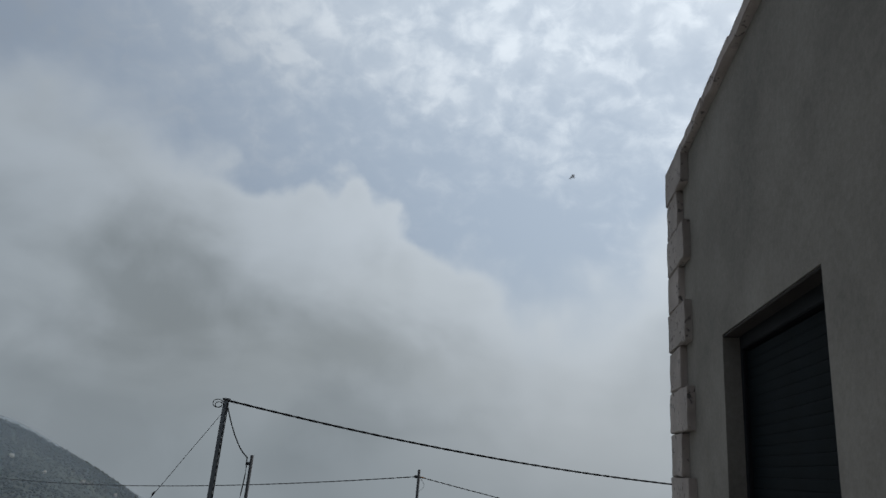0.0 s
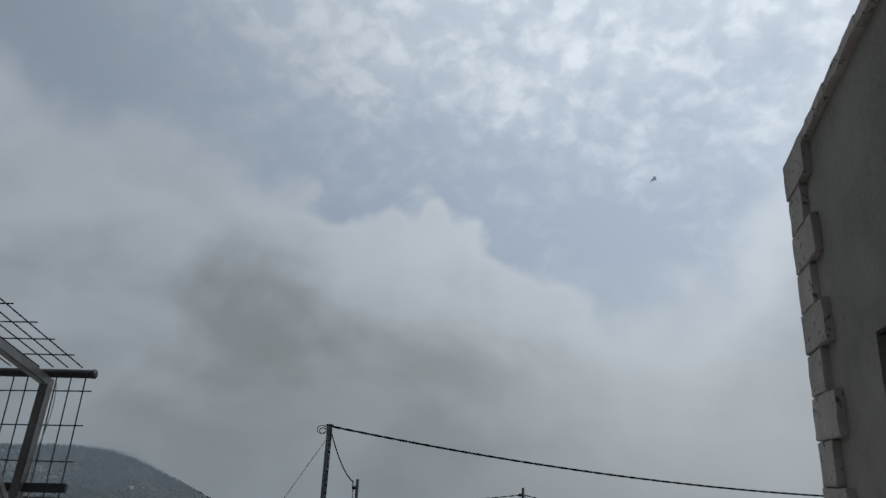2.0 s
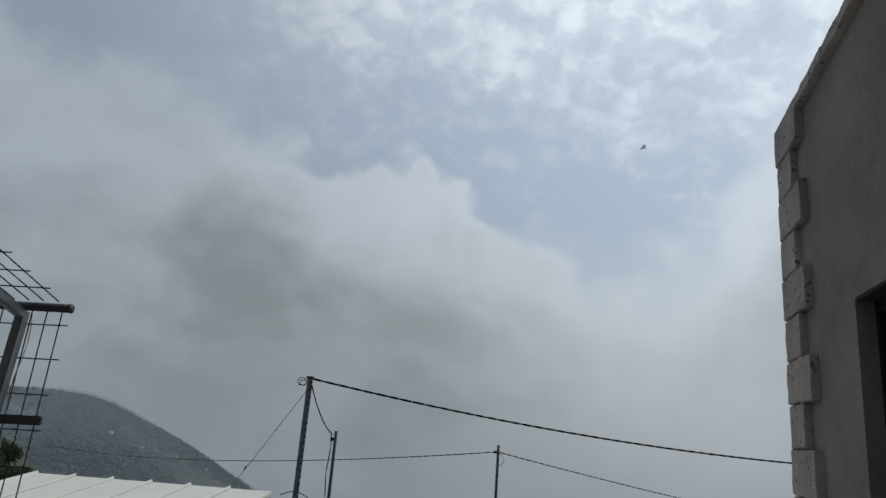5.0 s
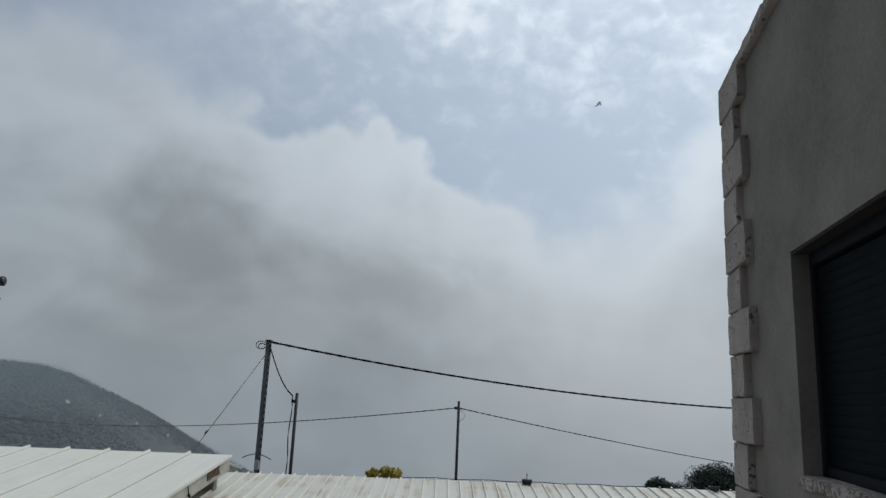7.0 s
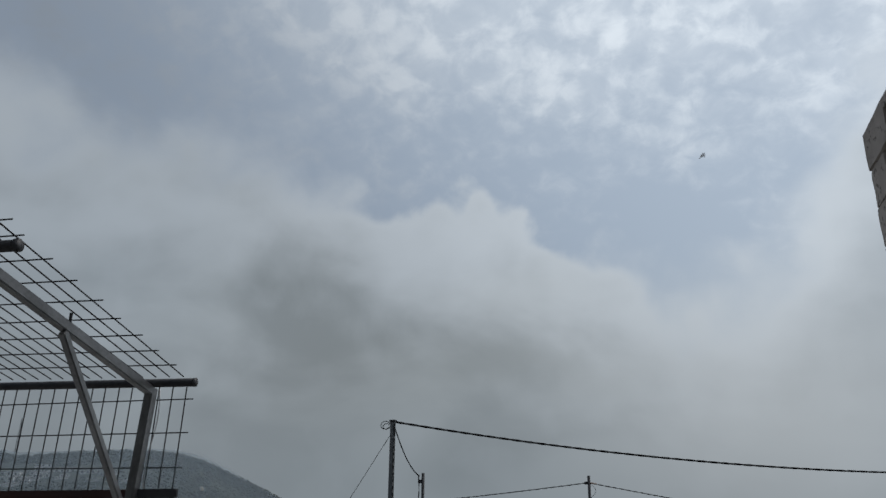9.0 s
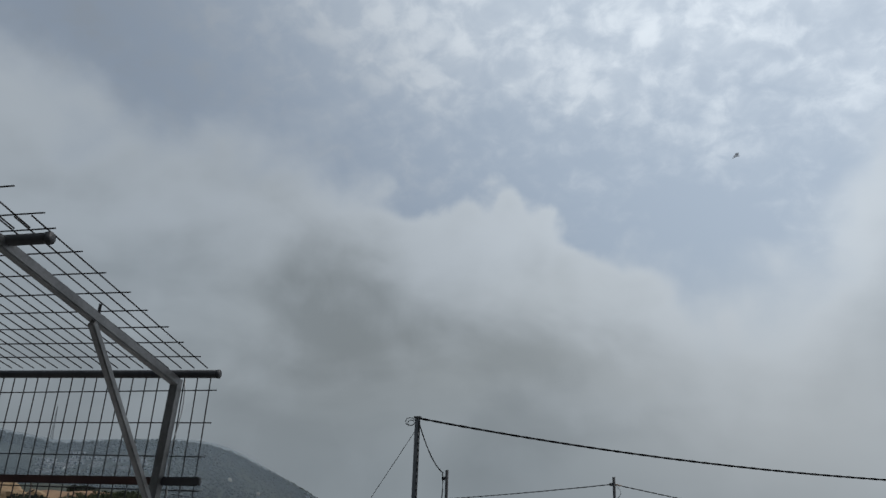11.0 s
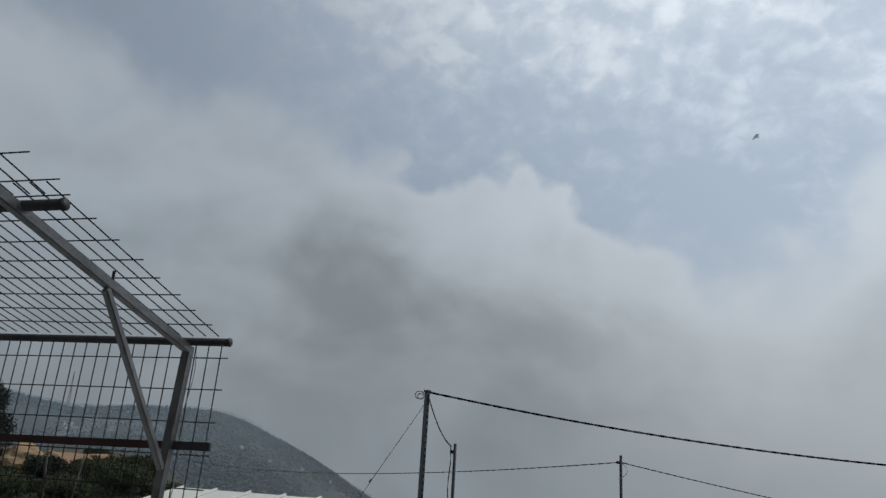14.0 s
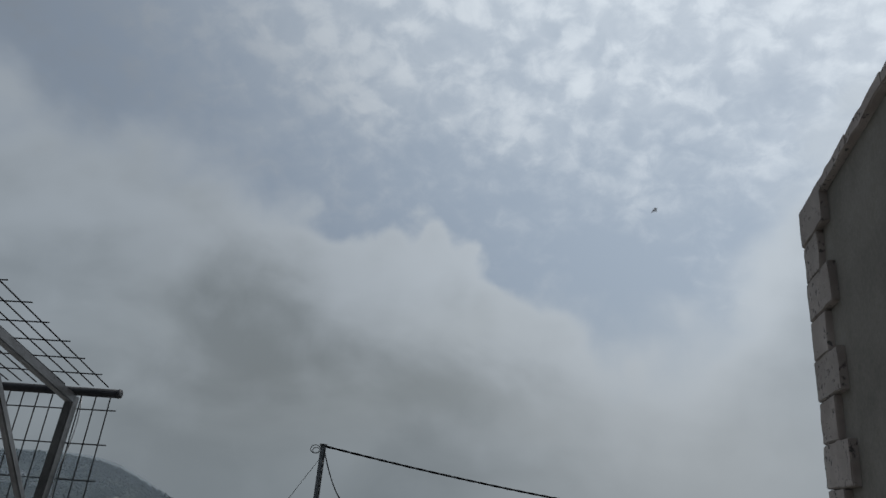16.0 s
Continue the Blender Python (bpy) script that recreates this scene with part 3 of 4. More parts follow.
# ---- the two sheds below, with sloping metal roofs ----
def shed_frame(x, y, z, turn, lean=0.0):
    """Local x along the roof's far edge, local -y down the slope towards the terrace."""
    return pose(x, y, z, 0, lean, turn)


def build_left_shed():
    # origin at the far right corner of the roof
    m = shed_frame(-8.2, 15.45, 0.025, 8.0, -0.7)
    top = thing("panel_roof_shed", "low shed with a clean white insulated panel roof", "shed", at=m)
    drop, length = 0.13, 9.0
    pitch = Matrix.Rotation(math.atan(drop), 4, "X")
    sheet = bmesh.new()
    box_into(sheet, (-1.0, -length, -0.05), (-0.004, 0.0, 0.0), None, 0.003)
    # raised seam with its pointed cap
    lip = [(-1.014, 0.0), (-1.012, 0.055), (-0.985, 0.055), (-0.965, 0.0)]
    e = [[sheet.verts.new((px, yv, pz + 0.001)) for px, pz in lip] for yv in (-length, 0.02)]
    for i in range(3):
        sheet.faces.new((e[0][i], e[0][i + 1], e[1][i + 1], e[1][i]))
    sheet.faces.new(e[0])
    sheet.faces.new(e[1][::-1])
    bmesh.ops.recalc_face_normals(sheet, faces=sheet.faces)
    first = part("roof_panel", sheet, ROOF_CLEAN, top)
    first.matrix_local = pitch
    for k in range(1, 6):
        o = new("roof_panel", first.data)
        o.parent = top
        o.matrix_local = pitch @ Matrix.Translation((-k * 0.995, 0, 0.0015 * (k % 2)))
    # a narrow dark line runs along each raised seam
    for k in range(1, 6):
        dark_line = box((-k * 0.995 + 0.032, -length, 0.0), (-k * 0.995 + 0.043, 0.005, 0.006))
        part("seam_gasket", dark_line, SEAM_DARK, top, "dark seam strip").matrix_local = pitch
    bm = box((0.0, -length, -0.055), (0.05, 0.0, 0.006), 0.004)
    part("verge_trim", bm, ROOF_CLEAN, top, "white folded verge trim").matrix_local = pitch
    bm = box((-0.04, -length, -0.36), (0.0, -0.02, -0.058), 0.004)
    part("fascia_board", bm, FASCIA, top, "stained beige fascia under the roof edge").matrix_local = pitch
    bm = rough_block((-0.02, -1.45, -0.27), (0.012, -0.7, -0.09), 3, 4, 0.03)
    part("rust_patch", bm, BROWN, top, "rusty brown broken patch").matrix_local = pitch
    bm = rod((0.03, -2.55, -0.06), (0.03, -2.5, -0.26), 0.012)
    rod_into(bm, (0.03, -2.5, -0.26), (0.05, -2.48, -0.31), 0.035, 0.02)
    part("gutter_end", rod((0.0, -0.02, -0.2), (0.3, -0.03, -0.3), 0.028, 0.02), ROOF_CLEAN, top, "white gutter end").matrix_local = pitch
    part("hanging_hook", bm, CABLE, top, "small black hook").matrix_local = pitch
    bm = bmesh.new()
    box_into(bm, (-5.9, -length + 0.3, -3.6), (-0.16, -0.3, -1.35))
    box_into(bm, (-5.9, -0.5, -1.35), (-0.16, -0.3, -0.1))
    part("wall", bm, CONCRETE, top)


def build_right_shed():
    # origin at the far left corner of the roof
    m = shed_frame(-8.95, 16.82, -0.55, RIGHT_TURN, -0.55)
    top = thing("ribbed_roof_shed", "low shed with a dirty white ribbed sheet-metal roof", "shed", at=m)
    length, rib, wide = 9.2, 0.305, 1.22
    pitch = Matrix.Rotation(math.atan(0.104), 4, "X")
    sheet = bmesh.new()
    prof = []
    for k in range(4):
        x = rib * k
        prof += [(x + 0.0, 0.0), (x + 0.258, 0.0), (x + 0.270, 0.040), (x + 0.290, 0.040)]
    prof.append((wide, 0.0))
    cuts = 7
    grid = [[sheet.verts.new((px, -length * c / cuts, pz)) for px, pz in prof] for c in range(cuts + 1)]
    low = [[sheet.verts.new((px, -length * c / cuts, pz - 0.006)) for px, pz in prof] for c in (0, cuts)]
    for p, q in zip(grid, grid[1:]):
        for i in range(len(prof) - 1):
            sheet.faces.new((p[i], q[i], q[i + 1], p[i + 1]))
    for row, g in ((low[0], grid[0]), (low[1], grid[-1])):
        for i in range(len(prof) - 1):
            sheet.faces.new((row[i], row[i + 1], g[i + 1], g[i]))
    bmesh.ops.recalc_face_normals(sheet, faces=sheet.faces)
    first = part("roof_sheet", sheet, ROOF_STAINED, top, "stained white ribbed roof sheet")
    first.matrix_local = pitch
    random.seed(8)
    cleaner = first.data.copy()
    cleaner.materials[0] = ROOF_SOILED
    for k in range(1, 13):
        o = new("roof_sheet", first.data if k in (1, 2, 3, 5, 6, 8, 9, 11) else cleaner)
        o["label"] = "stained white ribbed roof sheet"
        o.parent = top
        o.matrix_local = pitch @ Matrix.Translation((k * (wide - 0.002), random.uniform(-0.03, 0.03), 0.002 * (k % 2)))
    bm = bmesh.new()
    box_into(bm, (0.3, -length + 0.3, -3.4), (14.3, -0.3, -1.05))
    box_into(bm, (0.3, -0.5, -1.05), (14.3, -0.3, -0.06))
    part("wall", bm, CONCRETE, top)
    # thin line along the far edge, and spikes with a clump of dirt
    pts = [Vector((4.6 + 0.45 * k, -0.15 - 0.014 * k, 0.045 + 0.012 * (k % 3))) for k in range(22)]
    line("edge_wire", pts, 0.010, CABLE, top, "thin black wire along the roof edge")
    for x, h in ((7.8, 0.27), (12.6, 0.20)):
        part("roof_spike", rod((x, -0.12, 0.0), (x, -0.12, h), 0.015, 0.009), CABLE, top, "short upright metal spike")
        part("spike_base", rough_block((x - 0.11, -0.22, -0.01), (x + 0.11, -0.02, 0.105), 5 + x, 2, 0.035), POLE_DARK, top, "dark clump at the foot of the spike")


RIGHT_TURN = 10.1
build_left_shed()
build_right_shed()


# ---- poles and cables ----
P1, P1B, P2 = Vector((-10.0, 21.0, 3.16)), Vector((-10.07, 24.0, 1.47)), Vector((-4.94, 30.0, 1.40))


def build_main_pole():
    g = land(P1.x, P1.y) - 0.3
    top = thing("utility_pole", "tall grey steel utility pole with slotted cable strip", "pole", "utility poles", at=pose(P1.x, P1.y, g))
    h = P1.z - g
    bm = bmesh.new()
    box_into(bm, (-0.085, -0.07, 0), (0.055, 0.07, h), None, 0.012)
    part("mast", bm, POLE, top)
    bm = bmesh.new()
    box_into(bm, (0.062, -0.085, 0.4), (0.115, -0.06, h - 0.12))
    part("slotted_strip", bm, POLE_DARK, top, "dark slotted cable strip")
    clip = box((0.078, -0.094, 0), (0.096, -0.087, 0.11))
    first = part("clip", clip, GALV, top, "pale clip")
    first.location = (0, 0, h - 0.6)
    for k in range(1, 16):
        o = new("clip", first.data)
        o["label"] = "pale clip"
        o.parent = top
        o.location = (0, 0, h - 0.6 - 0.21 * k)
    arc = [Vector((-0.48 + 0.96 * k / 14, -0.12, h - 3.62 - 0.14 * (abs(k - 7) / 7) ** 1.7)) for k in range(15)]
    line("curved_arm", arc, 0.017, POLE, top, "curved grey cross arm")
    part("lamp_box", box((-0.02, -0.2, h - 4.1), (0.12, -0.1, h - 3.8), 0.02), GALV, top, "small pale box")
    part("top_cap", box((-0.11, -0.1, h - 0.05), (0.09, 0.1, h + 0.02), 0.01), POLE_DARK, top)
    for r, dz in ((0.17, 0.16), (0.12, 0.20)):
        loop = [Vector((-0.12 - r * 0.7 + r * math.cos(a), -0.1, h - dz + 0.75 * r * math.sin(a))) for a in [0.3 + 0.4 * k for k in range(15)]]
        line("cable_loop", loop, 0.014, CABLE, top, "loop of black cable")


def build_thin_pole(p, radius, label):
    g = land(p.x, p.y) - 0.3
    top = thing("utility_pole", label, "pole", "utility poles", at=pose(p.x, p.y, g))
    h = p.z - g
    part("mast", rod((0, 0, 0), (0, 0, h), radius * 1.1, radius * 0.95, 14), POLE_DARK, top, "", True)
    part("bracket", box((-0.19, -0.05, h - 0.36), (-0.03, 0.05, h - 0.24), 0.02), POLE_DARK, top, "dark clamp bracket")
    return top


build_main_pole()
far_pole = build_thin_pole(P2, 0.062, "dark thin utility pole carrying a sagging line")
ph = P2.z - (land(P2.x, P2.y) - 0.3)
part("strain_clamp", rod((0.07, -0.02, ph - 0.30), (0.30, 0.03, ph - 0.33), 0.032, 0.022), ORANGE, far_pole, "small orange strain clamp", True)
line("jumper_loop", [Vector((0.06 + 0.21 * math.sin(0.32 * k) * (1 if k < 10 else 0.9), -0.03, ph - 0.34 - 0.055 * k)) for k in range(11)], 0.009, CABLE, far_pole, "thin hanging jumper loop")
short = build_thin_pole(P1B, 0.06, "short dark service pole beside the taller one")
twisted("overhead_cable", hanging(P1 + Vector((0, 0, -0.04)), (7.2, 30.5, 1.64), 0.33, 40), 0.029, 0.9, CABLE, "thick black bundled overhead cable between poles", "cable", "overhead cables", 0.4)
twisted("overhead_cable", hanging((-52, 56, -2.15), P2 + Vector((-0.12, 0, -0.3)), 0.85, 40), 0.0135, 0.9, CABLE, "thin black overhead line across the valley", "cable", "overhead cables")
twisted("overhead_cable", hanging(P2 + Vector((0.05, 0, -0.3)), (9.6, 45, -1.65), 0.1, 40), 0.0135, 0.75, CABLE, "thin twisted overhead line beyond the sheds", "cable", "overhead cables")
for dz in (0.0, -0.6):
    line("overhead_cable", hanging((-3, 120, -12.5 + dz), (48, 118, -9.8 + dz), 0.8, 20), 0.03, CABLE, None, "faint distant power line", "cable", "overhead cables")
line("guy_wire", hanging(P1 + Vector((-0.08, 0, -0.45)), (-15.0, 21.0, land(-15, 21)), 0.0, 6), 0.009, CABLE, None, "thin guy wire staying the tall pole", "cable")
part("insulator", rod((-11.94, 21.0, 0.06), (-11.87, 21.0, 0.16), 0.02), CABLE, None)
tagged(bpy.data.objects["insulator"], "small dark insulator on the guy wire", "insulator")
line("service_cable", hanging(P1 + Vector((0.05, 0, -0.2)), P1B + Vector((-0.16, 0, -0.1)), 0.25, 20), 0.022, CABLE, None, "black service cable drooping between two poles", "cable")
line("service_cable", [P1B + Vector((-0.16 + 0.03 * math.sin(k), -0.05, -0.1 - 0.3 * k)) for k in range(17)], 0.02, CABLE, None, "black service cable running down the short pole", "cable")


# ---- trees and scrub ----
def leaf_cloud(bm, centre, radius, count, size, flat=0.8):
    for _ in range(count):
        d = Vector((random.gauss(0, 1), random.gauss(0, 1), random.gauss(0, 1))).normalized() * radius * random.uniform(0.25, 1.0) ** 0.5
        d.z *= flat
        c = Vector(centre) + d
        s = size * random.uniform(0.6, 1.4)
        r = Euler((random.uniform(0, 6.3), random.uniform(0, 6.3), random.uniform(0, 6.3))).to_matrix()
        vs = [bm.verts.new(c + r @ Vector(p)) for p in ((-s, 0, 0), (0, -0.5 * s, 0.15 * s), (s, 0, 0), (0, 0.5 * s, 0.15 * s))]
        bm.faces.new(vs)


def build_tree(x, y, top_z, spread, seed, leaf, label, clumps=26, per=90, size=0.16, trunk=0.2, low=0.48, taper=0.55):
    random.seed(seed)
    g = land(x, y) - 0.2
    tree = thing("tree", label, "tree", "trees", at=pose(x, y, g))
    h = top_z - g
    bm = rod((0, 0, 0), (0.15, 0, h * 0.55), trunk, trunk * 0.6, 10)
    limbs = bmesh.new()
    crown = bmesh.new()
    for k in range(clumps):
        a, t = random.uniform(0, 6.283), random.uniform(0.0, 1.0)
        rr = spread * random.uniform(0.2, 0.95) * (1 - taper * t ** 2)
        c = Vector((rr * math.cos(a), rr * math.sin(a), h * (low + (0.92 - low) * t)))
        if k % 2 == 0:
            rod_into(limbs, (0.12, 0, h * random.uniform(0.6, 1.0) * max(0.15, low)), c, trunk * 0.3, trunk * 0.08, 6)
        leaf_cloud(crown, c, spread * random.uniform(0.24, 0.42), per, size)
    part("trunk", bm, BARK, tree, "", True)
    part("limbs", limbs, BARK, tree)
    part("crown", crown, leaf, tree)
    return tree


def build_bush(x, y, base_z, high, wide, seed, leaf, label, stems=9, per=120, size=0.07):
    random.seed(seed)
    b = thing("bush", label, "bush", "bushes", at=pose(x, y, base_z))
    st, lv = bmesh.new(), bmesh.new()
    for k in range(stems):
        a = random.uniform(0, 6.283)
        r = wide * random.uniform(0.1, 0.9)
        c = Vector((r * math.cos(a), r * math.sin(a) * 0.8, high * random.uniform(0.6, 0.95)))
        rod_into(st, (0.1 * math.cos(a), 0.1 * math.sin(a), 0), c, 0.03, 0.01, 5)
        leaf_cloud(lv, c, wide * 0.42, per, size, 0.7)
    part("stems", st, BARK, b)
    part("leaves", lv, leaf, b)
    return b


build_bush(-5.24, 18.35, land(-5.24, 18.35), 3.04, 0.50, 3, LEAF_YELLOW, "yellow flowering shrub rising behind the ribbed roof", 12, 130, 0.06)
build_tree(8.6, 45, -1.85, 2.9, 11, LEAF_VALLEY, "dark leafy tree below the slope", 44, 900, 0.06)
build_tree(5.5, 44, -2.6, 2.0, 12, LEAF_VALLEY, "dark leafy tree below the slope", 32, 900, 0.06)
build_tree(10.9, 46, -1.6, 2.4, 13, LEAF_VALLEY, "dark leafy tree below the slope", 38, 900, 0.06)
build_tree(-41.8, 26.9, 3.7, 2.7, 14, LEAF_DARK, "dark pine-like tree on the slope beside the earth bank", 110, 330, 0.085, 0.3, 0.12, 0.9)
for k, (a, r, hi, wd, lf) in enumerate(((52.5, 42, 0.7, 1.3, LEAF_OLIVE), (49.0, 53, 1.5, 0.9, LEAF_DARK), (46.8, 46, 0.9, 1.3, LEAF_OLIVE),
                                        (54.5, 40, 1.3, 1.4, LEAF_OLIVE), (50.5, 39, 1.35, 1.5, LEAF_OLIVE), (47.5, 40, 1.3, 1.6, LEAF_OLIVE),
                                        (49.0, 43, 1.75, 1.3, LEAF_OLIVE), (45.4, 43, 1.35, 1.2, LEAF_OLIVE), (52.4, 45, 1.5, 1.2, LEAF_DARK), (44.2, 40, 0.9, 1.1, LEAF_OLIVE))):
    x, y = -r * math.sin(radians(a)), r * math.cos(radians(a))
    build_bush(x, y, land(x, y) - 0.2, hi - (0.55 if a > 48.5 else 0.0), wd, 20 + k, lf, "olive green scrub bush on the slope", 18, 420, 0.06)
for a, r, s in ((53.8, 48, 1.2), (51.8, 49, 0.8), (48.2, 51, 0.6)):
    x, y = -r * math.sin(radians(a)), r * math.cos(radians(a))
    bm = bmesh.new()
    bmesh.ops.create_icosphere(bm, subdivisions=4, radius=s)
    for v in bm.verts:
        v.co *= 1 + 0.35 * noise.noise(v.co * 1.4 + Vector((a, 0, 0))) + 0.12 * noise.noise(v.co * 4 + Vector((0, a, 0))) + 0.05 * noise.noise(v.co * 11)
        v.co.z *= 0.8
    ob = link("boulder", bm, BOULDER)
    ob.matrix_world = pose(x, y, land(x, y) + 0.2 * s)
    tagged(ob, "tan weathered boulder on the earth bank", "rock", "boulders")
bm = bmesh.new()
bmesh.ops.create_grid(bm, x_segments=24, y_segments=12, size=1)
for v in bm.verts:
    a, r = 49 + 4.5 * v.co.x, 52 + 5 * v.co.y
    x, y = -r * math.sin(radians(a)), r * math.cos(radians(a))
    fall = max(0, 1 - v.co.x ** 4) * max(0, 1 - v.co.y ** 2)
    v.co = (x, y, land(x, y) - 0.1 + 0.75 * fall * (0.8 + 0.5 * noise.noise(Vector((x, y, 0)) * 0.4)))
tagged(link("earth_bank", bm, EARTH, smooth=True), "bare reddish earth bank on the slope", "earth bank")

# low dry scrub over the near slope
random.seed(23)
bm = bmesh.new()
for _ in range(420):
    a, rr = random.uniform(43, 63), random.uniform(27, 47)
    x, y = -rr * math.sin(radians(a)), rr * math.cos(radians(a))
    leaf_cloud(bm, (x, y, land(x, y) + 0.12), random.uniform(0.3, 0.8), 55, 0.07, 0.5)
tagged(link("low_scrub", bm, LEAF_OLIVE), "low dry olive scrub covering the near slope", "scrub", kind="stuff")

# two leaning wooden posts in the scrub
random.seed(19)
post = thing("wooden_post", "weathered thin wooden post leaning in the scrub", "post", "wooden posts", at=pose(-28.6, 22.2, land(-28.6, 22.2) - 0.3, 4, -3, 0))
part("shaft", rod((0, 0, 0), (0.05, 0.02, 3.3), 0.055, 0.04, 9), BARK, post, "", True)
part("cross_piece", rod((-0.22, 0, 2.75), (0.26, 0.05, 2.95), 0.03, 0.025, 7), BARK, post)
copy_thing(post, pose(-28.0, 22.9, land(-28.0, 22.9) - 0.75, -3, 5, 40))

# woods on the far hill
random.seed(77)
verts, faces = [], []
shape = bmesh.new()
bmesh.ops.create_icosphere(shape, subdivisions=1, radius=1.0)
sv = [v.co.copy() for v in shape.verts]
sf = [[v.index for v in f.verts] for f in shape.faces]
shape.free()
for k in range(36000):
    a, r = random.uniform(21, 62), 705 - 420 * random.random() ** 1.2
    x, y = -r * math.sin(radians(a)), r * math.cos(radians(a))
    dens = 1.3 * noise.noise(Vector((x * 0.009, y * 0.009, 7))) + 0.6 * noise.noise(Vector((x * 0.03, y * 0.03, 2))) + (0.5 if r < 600 else 0.0) + (0.7 if r < 545 else 0.0) + (0.9 if a > 41 and r > 648 else 0.0)
    if r < 690 and dens < random.uniform(-0.15, 0.35):
        continue
    s = random.uniform(0.5, 1.5) * (1.5 if r < 560 else 1.0) if r < 690 else random.uniform(0.8, 1.9)
    c = Vector((x, y, land(x, y) + s * (0.08 if r < 690 else 0.25)))
    base = len(verts)
    st = random.uniform(0.4, 0.8) if r < 690 else random.uniform(0.8, 1.7)
    for v in sv:
        verts.append(c + Vector((v.x, v.y, v.z * st)) * s * random.uniform(0.85, 1.15))
    faces += [[base + i for i in f] for f in sf]
me = bpy.data.meshes.new("far_woods")
me.from_pydata(verts, [], faces)
me.materials.append(LEAF_FAR)
me.shade_smooth()
tagged(new("far_woods", me), "hazy dark woods covering the far hill", "woods", kind="stuff")

# see-through pale sheets stand in for the haze before the far hill
def haze_paint(thick):
    m = bpy.data.materials.new("pale_haze")
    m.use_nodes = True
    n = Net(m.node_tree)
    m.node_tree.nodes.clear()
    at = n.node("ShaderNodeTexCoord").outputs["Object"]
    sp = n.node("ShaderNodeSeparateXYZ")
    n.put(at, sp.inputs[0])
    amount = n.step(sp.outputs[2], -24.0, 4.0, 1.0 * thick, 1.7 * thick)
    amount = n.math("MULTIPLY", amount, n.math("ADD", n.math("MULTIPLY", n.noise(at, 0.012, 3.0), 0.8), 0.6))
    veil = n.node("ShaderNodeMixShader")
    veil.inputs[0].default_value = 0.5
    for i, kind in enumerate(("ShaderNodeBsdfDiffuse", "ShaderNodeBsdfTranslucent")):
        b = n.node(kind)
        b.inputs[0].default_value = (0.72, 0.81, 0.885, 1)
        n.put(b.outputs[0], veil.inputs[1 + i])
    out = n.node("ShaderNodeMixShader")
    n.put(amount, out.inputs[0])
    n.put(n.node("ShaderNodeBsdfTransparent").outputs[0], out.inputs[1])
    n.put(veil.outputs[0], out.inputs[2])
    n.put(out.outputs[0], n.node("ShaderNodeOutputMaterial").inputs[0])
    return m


# added haze sheets, each cut along the crest line as the eye sees it
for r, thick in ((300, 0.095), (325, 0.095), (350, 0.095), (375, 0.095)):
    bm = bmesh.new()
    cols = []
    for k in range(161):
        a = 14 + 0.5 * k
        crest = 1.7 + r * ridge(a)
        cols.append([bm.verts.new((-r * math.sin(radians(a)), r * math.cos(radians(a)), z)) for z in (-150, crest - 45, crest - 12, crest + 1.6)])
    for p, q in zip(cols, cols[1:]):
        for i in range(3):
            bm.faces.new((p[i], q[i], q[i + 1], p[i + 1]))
    tagged(link("backdrop_haze", bm, haze_paint(thick), smooth=True), "see-through pale sheet standing in for haze before the far hill", "mist", kind="structure")

# far houses
random.seed(31)


def build_house(a, r, wide, deep, high, label, turn=0):
    x, y = -r * math.sin(radians(a)), r * math.cos(radians(a))
    z = min(land(x + i, y + j) for i in (-4, 4) for j in (-4, 4))
    h = thing("house", label, "house", "far houses", at=pose(x, y, z - 0.5, 0, 0, a + turn))
    part("wall", box((-wide / 2, -deep / 2, 0), (wide / 2, deep / 2, high)), HOUSE_WALL, h)
    part("roof", box((-wide / 2 - 0.3, -deep / 2 - 0.3, high), (wide / 2 + 0.3, deep / 2 + 0.3, high + 0.4)), HOUSE_ROOF, h)
    n = max(2, int(wide / 3.5))
    for k in range(n):
        cx = -wide / 2 + (k + 0.5) * wide / n
        for zz in (1.4, 4.4):
            if zz + 1.4 < high:
                part("window", box((cx - 0.6, -deep / 2 - 0.06, zz), (cx + 0.6, -deep / 2 + 0.05, zz + 1.3)), GLASS_DARK, h)


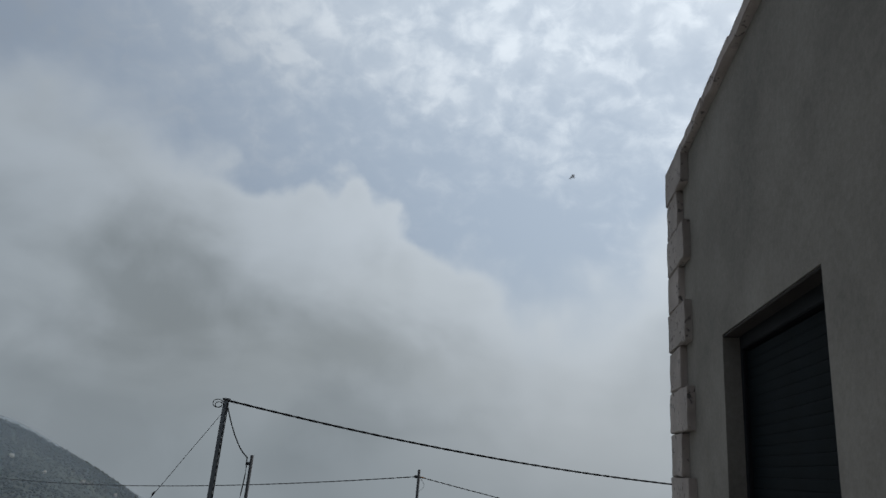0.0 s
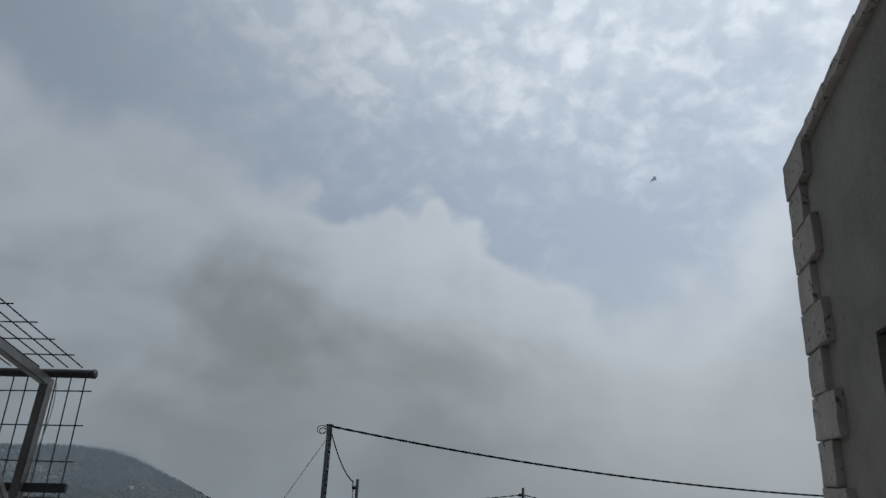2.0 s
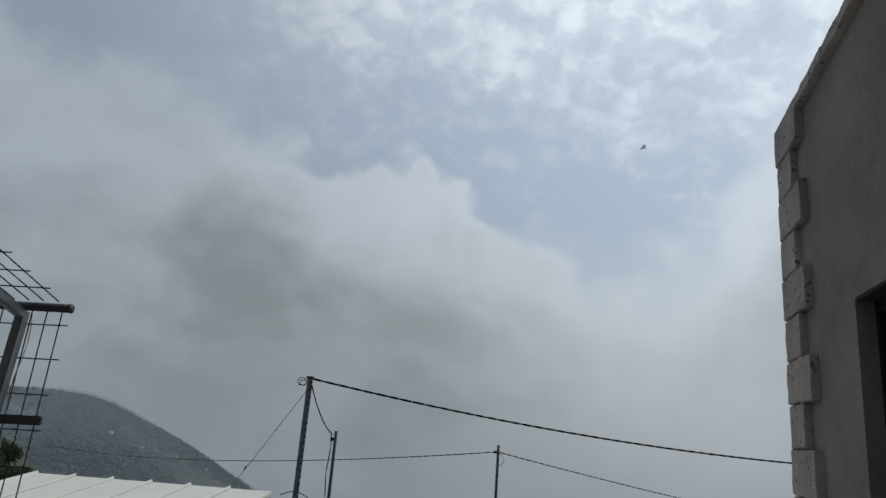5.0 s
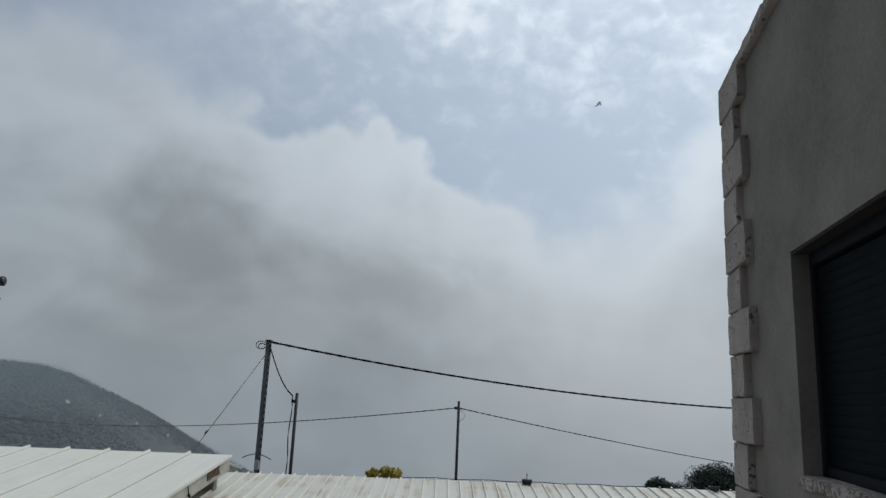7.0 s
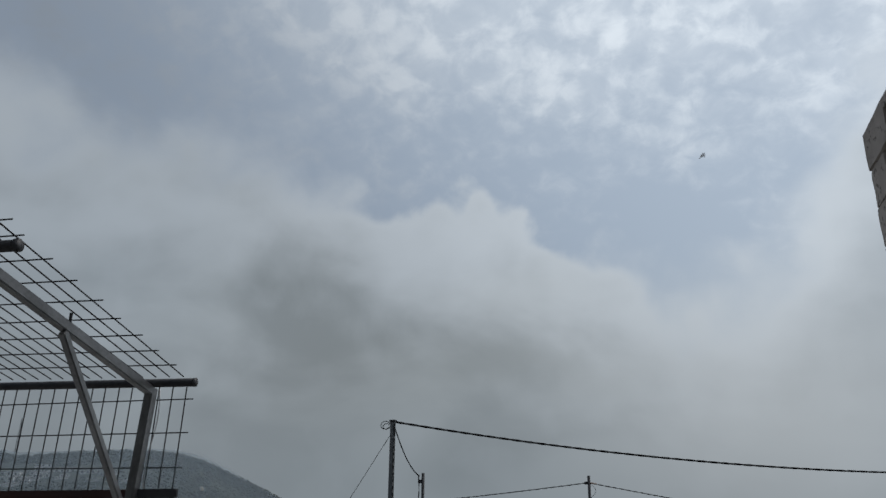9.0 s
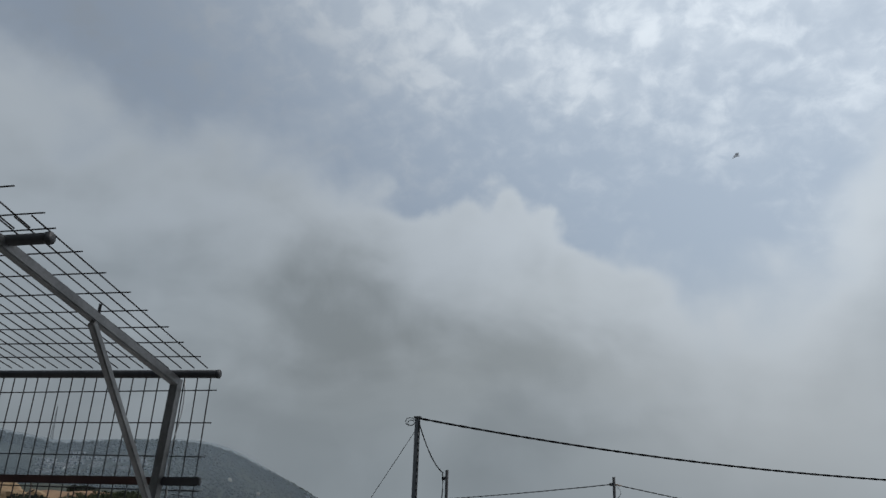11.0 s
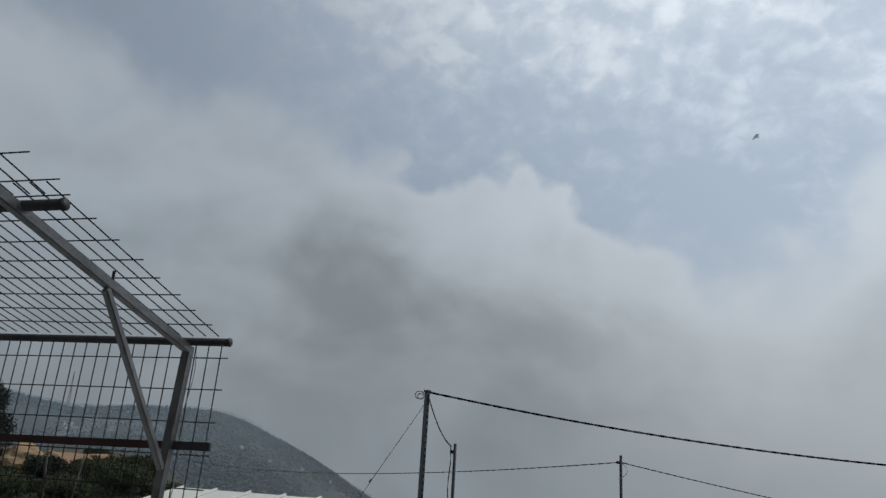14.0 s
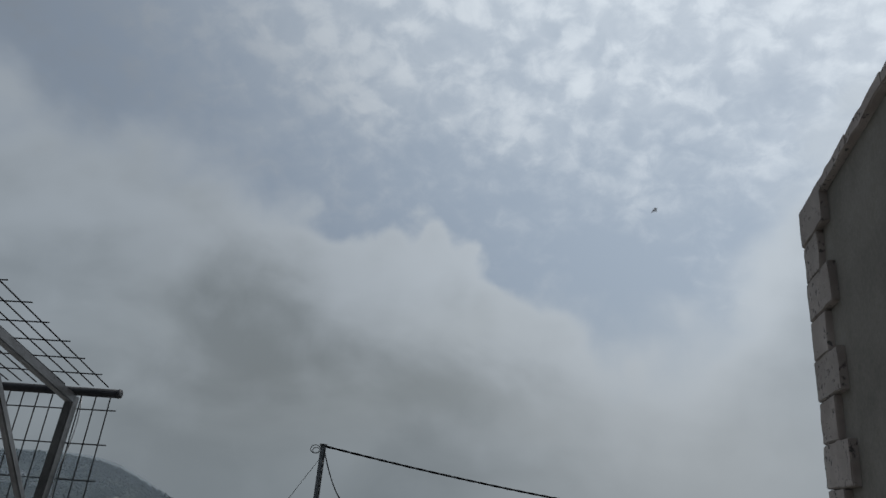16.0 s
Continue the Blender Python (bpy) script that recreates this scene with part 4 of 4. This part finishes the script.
build_house(47.7, 637, 26, 9, 4, "long pale building below the crest of the far hill")
build_house(45.9, 628, 15, 9, 4, "pale house on the far hill")
build_house(44.7, 622, 11, 8, 4, "pale house on the far hill")
build_house(48.9, 641, 12, 8, 6, "pale house on the far hill")
for k in range(20):
    a = random.uniform(43.5, 51)
    build_house(a, random.uniform(596, 634), random.uniform(6, 12), random.uniform(6, 9), random.choice((2.8, 3.4)), "small pale house on the far hill", random.uniform(-25, 25))
for a, r in ((33.5, 640), (36.0, 610), (38.2, 600), (31.2, 655)):
    x, y = -r * math.sin(radians(a)), r * math.cos(radians(a))
    bm = bmesh.new()
    bmesh.ops.create_icosphere(bm, subdivisions=2, radius=1.7)
    for v in bm.verts:
        v.co *= 1 + 0.4 * noise.noise(v.co * 0.5 + Vector((a, 0, 0)))
    ob = link("rock_outcrop", bm, ROCK)
    ob.matrix_world = pose(x, y, land(x, y) + 1.9, 0, 0, a)
    tagged(ob, "pale rock outcrop on the far hill", "rock", "rock outcrops")

# radio mast on the crest
a, r = 50.7, 700
x, y = -r * math.sin(radians(a)), r * math.cos(radians(a))
g = land(x, y) - 1
mast = thing("radio_mast", "slender hazy radio mast on the far hill crest", "mast", at=pose(x, y, g))
for dx2, dy2 in ((-1, -0.6), (1, -0.6), (0, 1.1)):
    part("leg", rod((dx2 * 1.2, dy2 * 1.2, 0), (dx2 * 0.2, dy2 * 0.2, 33), 0.16, 0.1, 6), POLE, mast)
bm = bmesh.new()
for k in range(11):
    s0, s1 = 1.2 - 0.09 * k, 1.2 - 0.09 * (k + 1)
    rod_into(bm, (-s0, -0.6 * s0, 3 * k), (s1, -0.6 * s1, 3 * k + 3), 0.08, sides=5)
    rod_into(bm, (s0, -0.6 * s0, 3 * k), (-s1, -0.6 * s1, 3 * k + 3), 0.08, sides=5)
part("lattice", bm, POLE, mast)

# small dark puff of smoke hanging far off in the air
bm = bmesh.new()
random.seed(4)
for c, s in (((0, 0, 0), 1.0), ((0.7, 0, 0.5), 0.8), ((-0.6, 0.2, -0.3), 0.7), ((-1.3, 0, -1.1), 0.45), ((0.9, 0, -0.7), 0.5), ((-1.9, 0.1, -1.5), 0.3), ((0.2, 0, 0.9), 0.6)):
    q = bmesh.ops.create_icosphere(bm, subdivisions=2, radius=s)
    for v in q["verts"]:
        v.co = v.co * (1 + 0.35 * noise.noise(v.co * 2.2)) + Vector(c)
ob = link("smoke_puff", bm, SMOKE, smooth=True)
d = Vector((0.040, 0.914, 0.404)).normalized() * 400
ob.matrix_world = pose(d.x - 0.35, d.y - 0.65, d.z + 1.71)
tagged(ob, "small dark puff of smoke high in the cloudy sky", "smoke")
